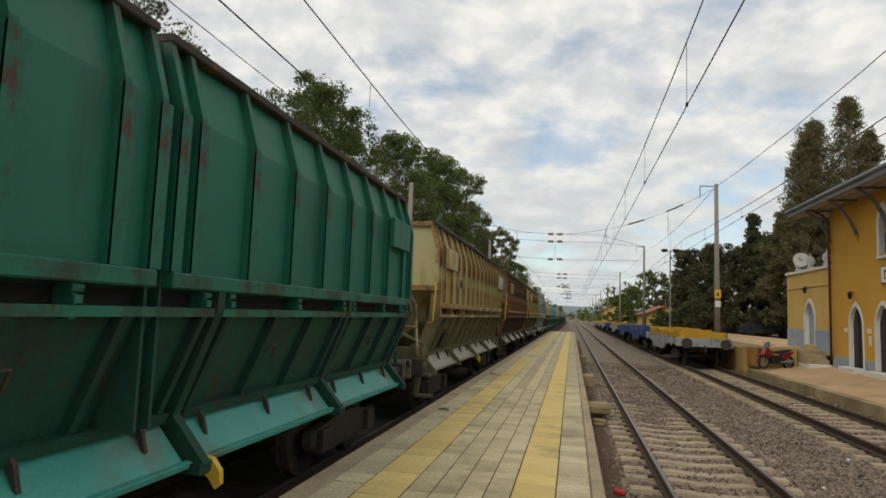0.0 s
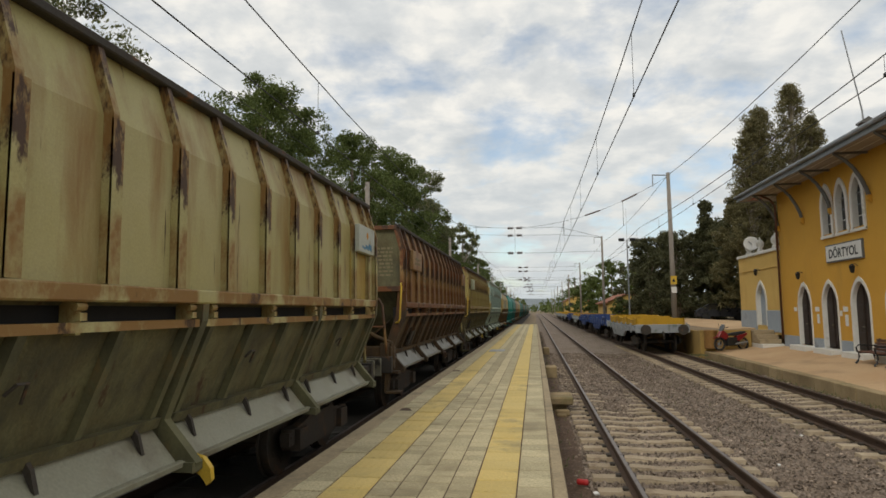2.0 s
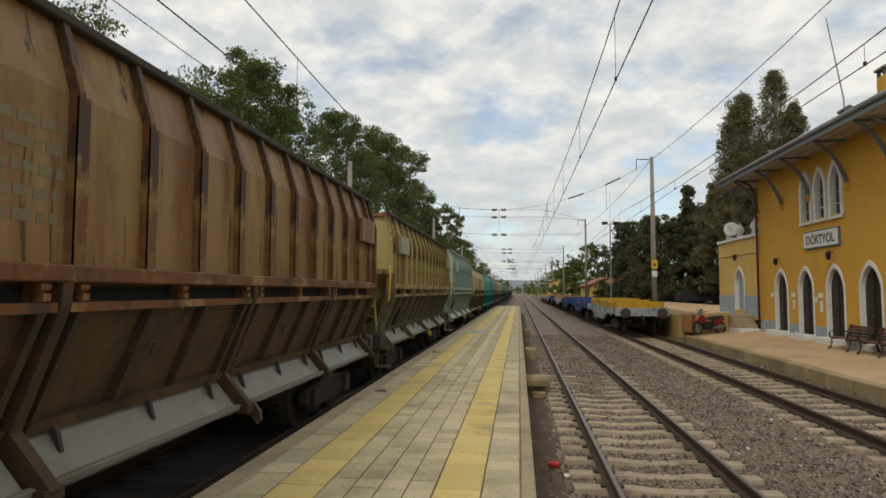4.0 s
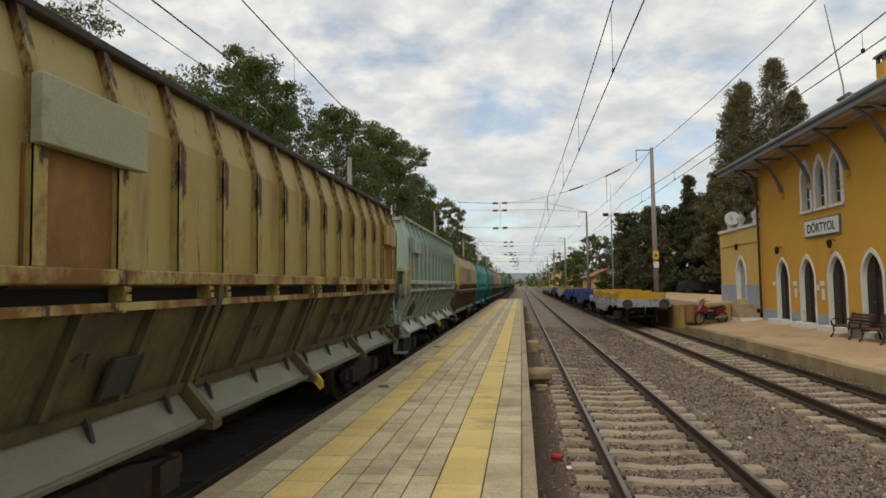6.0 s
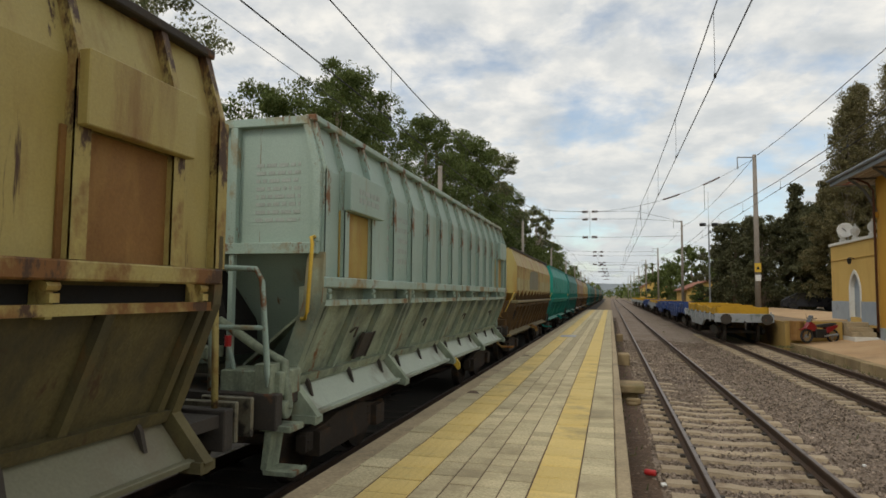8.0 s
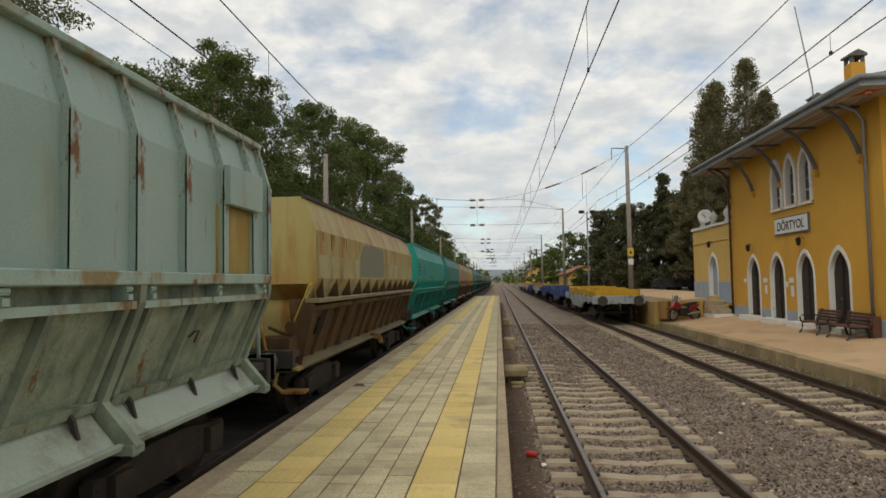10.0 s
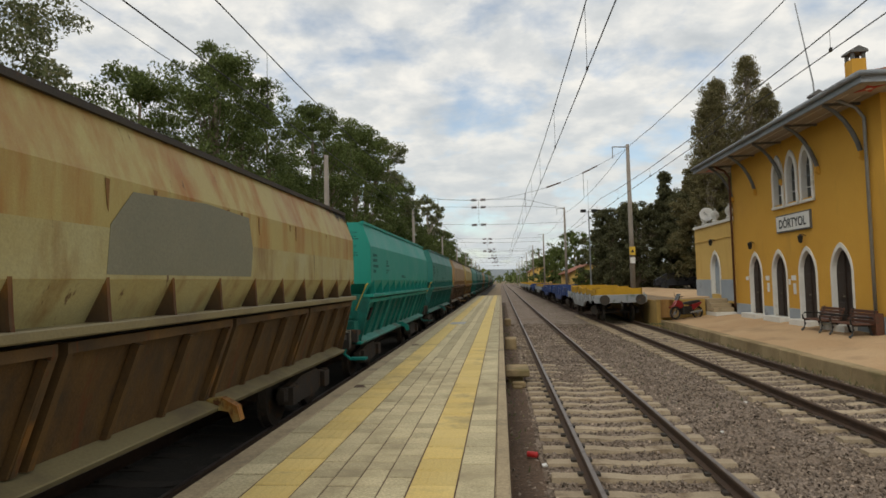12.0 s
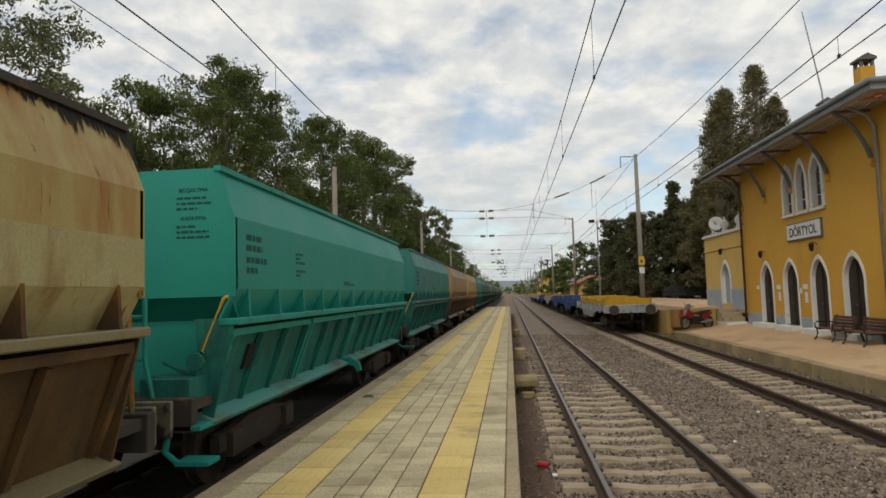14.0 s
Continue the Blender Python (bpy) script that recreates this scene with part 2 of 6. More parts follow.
TACTILE = surf("worn_yellow_tactile_tile", (0.58, 0.425, 0.14), (0.62, 0.475, 0.19), 0.9, (0.37, 0.29, 0.13), 0.55, 1.3, w3=0.15, rough=0.8, bump=0.3, bscale=60, rnd=0.10, fine=0.16, c4=(0.36, 0.28, 0.125), t4=0.60, stretch4=(1.5, 6, 1), w4=0.12, still=True)
CONCRETE = surf("pole_concrete", (0.23, 0.20, 0.17), (0.28, 0.245, 0.21), 1.2, (0.20, 0.18, 0.15), 0.57, 1.2, (2, 2, 0.3), 0.15, 0.9, bump=0.2)
STEELPOLE = surf("galvanised_steel", (0.24, 0.25, 0.26), (0.30, 0.31, 0.32), 3, rough=0.5, metal=0.5)
WIRE = surf("dark_wire", (0.03, 0.03, 0.032), (0.045, 0.045, 0.045), 3, rough=0.6, metal=0.4, bump=0)
INSUL = surf("brown_insulator", (0.06, 0.035, 0.03), (0.08, 0.045, 0.035), 5, rough=0.3)
YELLOWWALL = surf("yellow_plaster", (0.54, 0.285, 0.036), (0.585, 0.32, 0.05), 0.6, (0.42, 0.24, 0.045), 0.56, 0.7, (1.5, 1.5, 0.35), 0.25, 0.9, bump=0.12, bscale=35, fine=0.06, still=True)
PALEYELLOW = surf("pale_yellow_plaster", (0.56, 0.36, 0.10), (0.60, 0.40, 0.125), 0.6, (0.48, 0.30, 0.085), 0.57, 0.7, (1.5, 1.5, 0.35), 0.2, 0.9, bump=0.12, bscale=35, fine=0.06)
STAINWALL = surf("stained_yellow_wall", (0.33, 0.215, 0.07), (0.40, 0.26, 0.075), 1.0, (0.15, 0.11, 0.055), 0.52, 0.9, w3=0.2, rough=0.95, bump=0.3)
GREYBASE = surf("grey_base_paint", (0.27, 0.31, 0.35), (0.32, 0.36, 0.40), 1.5, (0.22, 0.24, 0.25), 0.58, 1.5, rough=0.85)
WHITE = surf("white_plaster_trim", (0.60, 0.585, 0.54), (0.66, 0.645, 0.60), 2, (0.48, 0.45, 0.38), 0.6, 2, rough=0.85)
# Soffit tone lowered so that it holds the shade under the eaves.
SOFFIT = surf("shaded_soffit_boards", (0.30, 0.265, 0.225), (0.36, 0.32, 0.275), 1.5, (0.21, 0.18, 0.15), 0.55, 1.5, (4, 0.4, 1), rough=0.85)
FASCIA = surf("grey_painted_timber", (0.20, 0.22, 0.24), (0.26, 0.28, 0.30), 2, (0.14, 0.14, 0.14), 0.57, 2, (1, 0.2, 1), rough=0.7)
STRUT = surf("dark_painted_strut", (0.10, 0.10, 0.095), (0.13, 0.13, 0.12), 3, rough=0.7)
ROOFTILE = surf("red_clay_roof_tile", (0.25, 0.10, 0.06), (0.32, 0.13, 0.075), 1.5, (0.14, 0.09, 0.06), 0.55, 1.5, rough=0.9, rnd=0.12)
DOORWOOD = surf("dark_brown_door_wood", (0.024, 0.016, 0.013), (0.036, 0.023, 0.017), 3, (0.016, 0.011, 0.009), 0.55, 3, (6, 6, 0.6), 0.15, 0.55)
BENCHWOOD = surf("brown_bench_slats", (0.085, 0.032, 0.018), (0.115, 0.048, 0.026), 3, (0.05, 0.04, 0.025), 0.55, 3, (4, 0.5, 4), 0.15, 0.6)
CASTIRON = surf("black_cast_iron", (0.02, 0.02, 0.02), (0.03, 0.03, 0.03), 6, rough=0.5, metal=0.4)
STATIONSLAB = surf("ochre_platform_concrete", (0.43, 0.275, 0.145), (0.50, 0.345, 0.20), 0.45, (0.30, 0.20, 0.115), 0.54, 0.6, w3=0.2, rough=0.95, bump=0.3, bscale=20)
KERB = surf("mossy_kerb_stone", (0.23, 0.165, 0.085), (0.34, 0.255, 0.14), 0.8, (0.14, 0.12, 0.05), 0.54, 0.9, w3=0.2, rough=0.95, bump=0.5, rnd=0.12, still=True)
SIGNWHITE = surf("white_sign_enamel", (0.64, 0.63, 0.60), (0.68, 0.67, 0.64), 2, rough=0.4, bump=0.02)
BLUEWAGON = surf("blue_wagon_paint", (0.018, 0.04, 0.145), (0.028, 0.058, 0.17), 2, (0.10, 0.09, 0.09), 0.6, 2, rough=0.6)
WAGGREY = surf("pale_grey_wagon_paint", (0.30, 0.315, 0.325), (0.25, 0.265, 0.28), 2, (0.12, 0.15, 0.12), 0.56, 2, rough=0.6)
LOADYELLOW = surf("yellow_sheet_load", (0.50, 0.28, 0.015), (0.44, 0.25, 0.02), 1.5, (0.28, 0.15, 0.02), 0.57, 1.5, rough=0.7)
BARK = surf("tree_bark", (0.16, 0.12, 0.085), (0.24, 0.19, 0.14), 3, (0.09, 0.065, 0.045), 0.52, 3, (3, 3, 0.5), 0.2, 0.95, bump=0.6)
PALEBARK = surf("pale_eucalyptus_bark", (0.34, 0.30, 0.25), (0.26, 0.22, 0.17), 2, (0.15, 0.12, 0.09), 0.56, 2, (3, 3, 0.4), 0.15, 0.9)
GLASSDARK = surf("dark_window_glass", (0.03, 0.033, 0.035), (0.05, 0.052, 0.05), 1, rough=0.15, bump=0.0, spec=0.6)
HILL = surf("hazy_hills", (0.30, 0.35, 0.40), (0.34, 0.385, 0.43), 0.004, rough=1.0, bump=0)
RUBBER = surf("black_rubber", (0.02, 0.02, 0.02), (0.03, 0.03, 0.03), 6, rough=0.85)
CARPAINT = surf("dark_car_paint", (0.02, 0.022, 0.028), (0.03, 0.032, 0.04), 2, rough=0.3, bump=0)
CARWHITE = surf("white_car_paint", (0.62, 0.62, 0.62), (0.68, 0.68, 0.68), 2, rough=0.3, bump=0)


def leaf_material(name, dark, mid, light):
    m = bpy.data.materials.new(name)
    m.use_nodes = True
    nt = m.node_tree
    b = nt.nodes["Principled BSDF"]
    ge = nt.nodes.new("ShaderNodeNewGeometry")
    tc = nt.nodes.new("ShaderNodeTexCoord")
    n1 = node(nt, "ShaderNodeTexNoise", Scale=0.45, Detail=3.0)
    nt.links.new(tc.outputs["Object"], n1.inputs["Vector"])
    c = mix(nt, n1.outputs[0], dark, mid)
    c = mix(nt, ramp(nt, ge.outputs["Random Per Island"], [(0.35, (0, 0, 0)), (1.0, (1, 1, 1))]), c, light)
    nt.links.new(c, b.inputs["Base Color"])
    b.inputs["Roughness"].default_value = 0.65
    b.inputs["Specular IOR Level"].default_value = 0.25
    tr = nt.nodes.new("ShaderNodeBsdfTranslucent")
    nt.links.new(c, tr.inputs[0])
    ms = nt.nodes.new("ShaderNodeMixShader")
    ms.inputs[0].default_value = 0.4
    nt.links.new(b.outputs[0], ms.inputs[1])
    nt.links.new(tr.outputs[0], ms.inputs[2])
    nt.links.new(ms.outputs[0], nt.nodes["Material Output"].inputs[0])
    return m


LEAF_GREEN = leaf_material("broadleaf_leaves", (0.058, 0.082, 0.022), (0.112, 0.145, 0.040), (0.18, 0.212, 0.068))
LEAF_EUC = leaf_material("eucalyptus_leaves", (0.098, 0.118, 0.052), (0.155, 0.168, 0.078), (0.25, 0.245, 0.12))
LEAF_OLIVE = leaf_material("dry_olive_eucalyptus_leaves", (0.115, 0.105, 0.05), (0.185, 0.165, 0.078), (0.28, 0.245, 0.12))
LEAF_DARK = leaf_material("dark_conifer_needles", (0.058, 0.062, 0.030), (0.10, 0.102, 0.05), (0.165, 0.158, 0.078))


# ---- mesh helpers ----
def box(bm, x0, x1, y0, y1, z0, z1):
    v = [bm.verts.new((x, y, z)) for z in (z0, z1) for x, y in ((x0, y0), (x1, y0), (x1, y1), (x0, y1))]
    for f in ((3, 2, 1, 0), (4, 5, 6, 7), (0, 1, 5, 4), (1, 2, 6, 5), (2, 3, 7, 6), (3, 0, 4, 7)):
        bm.faces.new([v[i] for i in f])
    return v


def prism(bm, prof, a, b, axis="y"):
    """A closed profile pushed along an axis: (x, z) along y, (y, z) along x, (x, y) along z."""
    def at(p, k):
        return {"y": (p[0], k, p[1]), "x": (k, p[0], p[1]), "z": (p[0], p[1], k)}[axis]
    va, vb = [bm.verts.new(at(p, a)) for p in prof], [bm.verts.new(at(p, b)) for p in prof]
    n = len(prof)
    for i in range(n):
        bm.faces.new((va[i], va[(i + 1) % n], vb[(i + 1) % n], vb[i]))
    bm.faces.new(va[::-1])
    bm.faces.new(vb)


def slab(bm, a, b, t, y0, y1):
    """A plate of thickness t whose outer face runs from a to b (x, z), along y."""
    d = Vector((b[0] - a[0], b[1] - a[1])).normalized()
    n = Vector((-d.y, d.x)) * t
    prism(bm, [a, b, (b[0] + n.x, b[1] + n.y), (a[0] + n.x, a[1] + n.y)], y0, y1)


def tube(bm, pts, r, n=7):
    """A round bar along a bent line."""
    pts = [Vector(p) for p in pts]
    rings = []
    for i, p in enumerate(pts):
        d = (pts[min(i + 1, len(pts) - 1)] - pts[max(i - 1, 0)]).normalized()
        side = d.cross(Vector((0, 0, 1)) if abs(d.z) < 0.9 else Vector((1, 0, 0))).normalized()
        up = side.cross(d)
        rr = r[i] if isinstance(r, (list, tuple)) else r
        rings.append([bm.verts.new(p + (side * math.cos(2 * math.pi * k / n) + up * math.sin(2 * math.pi * k / n)) * rr) for k in range(n)])
    for a, b in zip(rings, rings[1:]):
        for k in range(n):
            bm.faces.new((a[k], a[(k + 1) % n], b[(k + 1) % n], b[k]))
    bm.faces.new(rings[0][::-1])
    bm.faces.new(rings[-1])


def disc(bm, c, r, w, axis="x", n=20):
    """A flat cylinder about c."""
    i = "xyz".index(axis)
    d = Vector([w / 2 if k == i else 0 for k in range(3)])
    tube(bm, [Vector(c) - d, Vector(c) + d], r, n)


def lathe(bm, prof, c, n=16):
    """A turned body: (radius, z) pairs about the point c."""
    rings = [[bm.verts.new((c[0] + r * math.cos(2 * math.pi * k / n), c[1] + r * math.sin(2 * math.pi * k / n), c[2] + z)) for k in range(n)] for r, z in prof]
    for a, b in zip(rings, rings[1:]):
        for k in range(n):
            bm.faces.new((a[k], a[(k + 1) % n], b[(k + 1) % n], b[k]))
    bm.faces.new(rings[0][::-1])
    bm.faces.new(rings[-1])


def to_mesh(name, bm, bevel=0.0, smooth=False):
    if bevel:
        bmesh.ops.bevel(bm, geom=list(bm.edges), offset=bevel, segments=1, affect="EDGES", clamp_overlap=True)
    bmesh.ops.recalc_face_normals(bm, faces=bm.faces)
    me = bpy.data.meshes.new(name)
    bm.to_mesh(me)
    bm.free()
    me.materials.append(None)
    if smooth:
        me.shade_smooth()
    return me


def place(name, me, material, parent=None, m=None, label=""):
    """A mesh object of its own; the material is held by the object, so meshes can be shared."""
    ob = new(name, me)
    ob.material_slots[0].link = "OBJECT"
    ob.material_slots[0].material = material
    if parent:
        ob.parent = parent
    if m is not None:
        ob.matrix_basis = m
    return tagged(ob, label)


def part(name, bm, material, parent=None, label="", bevel=0.0, smooth=False, m=None):
    return place(name, to_mesh(name, bm, bevel, smooth), material, parent, m, label)


def thing(name, label, category, group="", m=None, kind=""):
    ob = tagged(new(name), label, category, group, kind)
    if m is not None:
        ob.matrix_basis = m
    return ob


def lettering(name, body, size, material, parent, m, label="", squeeze=1.0, bold=0.0):
    cu = bpy.data.curves.new(name, "FONT")
    cu.body, cu.size, cu.extrude, cu.align_x, cu.align_y, cu.offset = body, size, 0.002, "CENTER", "CENTER", bold
    tmp = bpy.data.objects.new("tmp", cu)
    scene.collection.objects.link(tmp)
    bpy.context.view_layer.update()
    me = bpy.data.meshes.new_from_object(tmp.evaluated_get(bpy.context.evaluated_depsgraph_get()))
    bpy.data.objects.remove(tmp)
    me.transform(Matrix.Diagonal((squeeze, 1, 1, 1)))
    me.materials.clear()
    me.materials.append(None)
    return place(name, me, material, parent, m, label)


# ---- ground, tracks, platforms ----
TRAIN_X, TRACK_X, SIDING_X = -4.35, 1.85, 6.12
PL, PR, PZ = -2.60, 0.14, 0.55


def make_ground():
    bm = bmesh.new()
    xs = [-1500, -300, -60, -30, -12, -7, 7.6, 12, 30, 60, 300, 1500]
    ys = [-300, -60, -10, 20, 34, 60, 120, 300, 800, 2500]
    g = {}
    for i, x in enumerate(xs):
        for j, y in enumerate(ys):
            g[i, j] = bm.verts.new((x, y, -0.42 + (0.3 * noise.noise((x * 0.03, y * 0.03, 0)) - 0.1 if abs(x) > 8 else 0)))
    for i in range(len(xs) - 1):
        for j in range(len(ys) - 1):
            bm.faces.new((g[i, j], g[i + 1, j], g[i + 1, j + 1], g[i, j + 1]))
    ob = part("ground", bm, EARTH)
    tagged(ob, "dry brown earth with sparse grass round the station", "ground", kind="structure")

    def bed(name, x0, x1, y0, y1, z, material, label, step, shoulder=0.25):
        bm = bmesh.new()
        nx, ny = max(2, int((x1 - x0) / step)), int((y1 - y0) / step)
        rows = []
        for j in range(ny + 1):
            y = y0 + (y1 - y0) * j / ny
            row = []
            for i in range(nx + 1):
                x = x0 + (x1 - x0) * i / nx
                h = z + 0.03 * noise.noise((x * 1.1, y * 1.1, 3)) + 0.015 * noise.noise((x * 5, y * 5, 1))
                if x0 > 0 and x1 > 5:
                    h -= 0.07 * math.exp(-((x - 4.0) / 0.7) ** 2)
                row.append(bm.verts.new((x, y, h if 0 < i < nx else z - shoulder)))
            rows.append(row)
        for a, b in zip(rows, rows[1:]):
            for i in range(nx):
                bm.faces.new((a[i], a[i + 1], b[i + 1], b[i]))
        return tagged(part(name, bm, material, smooth=True), label, "ballast", kind="structure")

    bed("ballast_bed", PR - 0.1, 7.75, -4, 70, -0.225, BALLAST, "grey-brown crushed stone ballast under the open tracks", 0.16, 0.2)
    bed("ballast_verge", PR - 0.05, 0.66, -4, 70, -0.20, EARTHBED, "dark brown fouled ballast along the platform foot", 0.12, 0.06)
    bed("ballast_bed", PR - 0.1, 7.75, 70, 400, -0.20, BALLAST, "grey-brown crushed stone ballast under the distant tracks", 1.2, 0.2)
    bed("ballast_bed", -7.0, PL + 0.1, -12, 400, -0.20, SHADEBED, "ballast painted dark as the shade under the passing train", 1.0, 0.2)


make_ground()


def make_stones():
    """Loose crushed stones lying on the ballast near the platform."""
    rng = random.Random(4)
    verts, faces = [], []
    base = [Vector(p) for p in ((1, 0, -.3), (-.5, .85, -.3), (-.5, -.85, -.3), (.6, .5, .55), (-.7, .1, .5), (.3, -.7, .6))]
    tri = ((0, 1, 3), (1, 4, 3), (1, 2, 4), (2, 5, 4), (2, 0, 5), (0, 3, 5), (3, 4, 5))
    for k in range(62000):
        y = 3.6 + 32.0 * rng.random() ** 1.9
        x = rng.uniform(PR + 0.05, 5.2 if y < 9 else 7.7)
        if x < 0.62 and rng.random() < .65:
            continue
        if abs(abs(x - TRACK_X) - 0.75) < 0.11 or abs(abs(x - SIDING_X) - 0.75) < 0.11:
            continue
        s = rng.uniform(0.016, 0.042) * (1 + max(0, y - 16) * 0.01)
        m = Euler((rng.uniform(0, 6), rng.uniform(0, 6), rng.uniform(0, 6))).to_matrix()
        z = -0.225 + 0.03 * noise.noise((x * 1.1, y * 1.1, 3)) - (0.07 * math.exp(-((x - 4.0) / 0.7) ** 2)) + rng.uniform(-0.01, 0.012)
        n = len(verts)
        for p in base:
            q = m @ Vector((p.x * s * rng.uniform(.8, 1.3), p.y * s, p.z * s * 1.1))
            verts.append((x + q.x, y + q.y, z + q.z))
        faces += [tuple(n + i for i in f) for f in tri]
    me = bpy.data.meshes.new("ballast_stones")
    me.from_pydata(verts, [], faces)
    me.materials.append(None)
    nt_mat = STONE.copy()
    nt = nt_mat.node_tree
    b = nt.nodes["Principled BSDF"]
    ge = nt.nodes.new("ShaderNodeNewGeometry")
    old = b.inputs["Base Color"].links[0].from_socket
    nt.links.new(mix(nt, 1.0, old, ramp(nt, ge.outputs["Random Per Island"], [(0, (0.58, 0.55, 0.52)), (0.5, (1.02, 1.0, 0.98)), (0.95, (1.4, 1.36, 1.3)), (1, (2.1, 2.05, 1.95))]), "MULTIPLY"), b.inputs["Base Color"])
    ob = place("ballast_stones", me, nt_mat)
    tagged(ob, "loose grey and brown crushed stones on the ballast", "gravel", kind="stuff")


make_stones()


def rail_mesh(y0, y1, top=True):
    bm = bmesh.new()
    prof = [(-.07, -.155), (.07, -.155), (.07, -.143), (.012, -.125), (.012, -.045), (.035, -.035), (.035, -.006), (.028, 0), (-.028, 0), (-.035, -.006), (-.035, -.035), (-.012, -.045), (-.012, -.125), (-.07, -.143)]
    prism(bm, prof, y0, y1)
    return to_mesh("rail", bm)


def sleeper_mesh():
    bm = bmesh.new()
    v = [(-1.2, -0.17), (-0.45, -0.17), (-0.2, -0.195), (0.2, -0.195), (0.45, -0.17), (1.2, -0.17), (1.22, -0.30), (-1.22, -0.30)]
    prism(bm, v, -0.11, 0.11)
    for f in bm.verts:
        if f.co.z < -0.25:
            f.co.y *= 1.25
    return to_mesh("sleeper", bm)


def make_track(x, y0, y1, ys, label, head, tie=None):
    t = thing("railway_track", label, "railway track", "tracks of the station", pose(x, 0, 0), "structure")
    me, hm = rail_mesh(y0, y1), None
    bm = bmesh.new()
    box(bm, -0.026, 0.026, y0, y1, 0.0015, 0.004)
    hm = to_mesh("running_surface", bm)
    for s in (-0.75, 0.75):
        r = place("rail", me, RAILSIDE, t, pose(s, 0, 0))
        place("running_surface", hm, head, r, None, "dull worn steel running surface")
    sm = sleeper_mesh()
    bm = bmesh.new()
    for s in (-0.75, 0.75):
        for d in (-0.1, 0.1):
            box(bm, s + d - 0.035, s + d + 0.035, -0.05, 0.05, -0.172, -0.135)
    fm = to_mesh("rail_clip", bm)
    rng = random.Random(int(x * 10))
    for k, y in enumerate(ys):
        sp = place("sleeper", sm, tie or SLEEPER, t, pose(rng.uniform(-.015, .015), y + rng.uniform(-.015, .015), rng.uniform(-.012, .008) - (max(0, min(.045, (y - 12) * .006)) if x < 3 else 0), 0, 0, rng.uniform(-.5, .5)))
        if y < 16:
            place("rail_clip", fm, IRON, sp, None, "rusty rail clips")


make_track(TRACK_X, -4, 420, [-3.65 + 0.65 * i for i in range(50)], "rusty rails on worn concrete sleepers in ballast", RAILTOP)
make_track(SIDING_X, -4, 330, [-3.8 + 0.65 * i for i in range(72)], "dark rusty siding rails on pale concrete sleepers", RAILSIDE)
make_track(TRAIN_X, -14, 420, [-2 + 0.65 * i for i in range(60)], "rails on sleepers painted dark as shade under the passing train", RAILTOP, SHADESLEEPER)


def make_platform():
    p = thing("platform_island", "raised platform with grey paving and two yellow tactile strips", "platform", kind="structure")
    bm = bmesh.new()
    box(bm, PL + 0.03, PR - 0.03, -8, 72, -0.4, PZ - 0.014)
    part("platform_body", bm, PLATCONC, p)
    bm = bmesh.new()
    box(bm, -2.36, .012, -8, 72, PZ - 0.03, PZ - 0.007)
    part("joint_bed", bm, EARTHBED, p, "dark dirt in the paving joints")
    bm = bmesh.new()
    box(bm, PL, PL + 0.24, -8, 72, PZ - 0.16, PZ + 0.002)
    part("edge_coping", bm, PLATCONC, p, "worn concrete edge", 0.012)
    bm = bmesh.new()
    box(bm, 0.015, PR, -8, 72, PZ - 0.16, PZ + 0.002)
    part("edge_coping", bm, PLATCONC, p, "worn concrete edge", 0.012)

    cols = [(-2.36, -2.05, 0), (-2.045, -1.635, 1), (-1.63, -1.40, 0), (-1.398, -1.168, 0), (-1.166, -0.936, 0), (-0.934, -0.704, 0), (-0.70, -0.31, 1), (-0.305, 0.01, 0)]
    NEAR0, NEAR1 = 2.6, 17.5

    def pave(x0, x1, ln, kind):
        def one(y, hh=0.0):
            g = 0.0045
            return (x0 + g, x1 - g, y + g, y + ln - g, PZ - 0.05, PZ + hh)
        bm = bmesh.new()
        box(bm, *one(0))
        bmesh.ops.bevel(bm, geom=[e for e in bm.edges if all(v.co.z > PZ - 0.01 for v in e.verts)], offset=0.004, segments=1, affect="EDGES")
        if kind:
            nb = 5
            for i in range(nb):
                xx = x0 + (x1 - x0) * (i + 0.5) / nb
                box(bm, xx - 0.018, xx + 0.018, 0.03, ln - 0.03, PZ - 0.001, PZ + 0.004)
        me = to_mesh("tactile_tile" if kind else "paving_tile", bm)
        rng = random.Random(int(x0 * 100))
        y = NEAR0
        while y < (NEAR1 if ln > .25 else 14.0):
            place("tactile_tile" if kind else "paving_tile", me, TACTILE if kind else TILE, p, pose(0, y, rng.uniform(-.002, .002), rng.uniform(-.15, .15), rng.uniform(-.15, .15), 0))
            y += ln
        far, near = bmesh.new(), bmesh.new()
        yy = y
        while yy < 45:
            box(far, *one(yy, rng.uniform(-.003, .001)))
            yy += ln
        box(far, x0, x1, yy, 72, PZ - 0.05, PZ - 0.001)
        box(far, x0, x1, -8, NEAR0 - 0.004, PZ - 0.05, PZ - 0.001)
        ob = part("far_paving", far, TACTILE if kind else TILE, p)
        ob["kind"] = "stuff"

    for x0, x1, k in cols:
        pave(x0, x1, 0.40 if k else 0.31 if x1 - x0 > .25 else 0.232, k)
    bm = bmesh.new()
    box(bm, -1.95, -1.35, 25.2, 26.4, PZ - 0.01, PZ + 0.006)
    part("cover_plate", bm, STEELPOLE, p, "pale steel cover plate in the paving", 0.003)


make_platform()


# ---- hopper wagons ----
def end_over(L):
    return Matrix.Translation((0, L, 0)) @ Matrix.Rotation(math.pi, 4, "Z")


MESH = {}


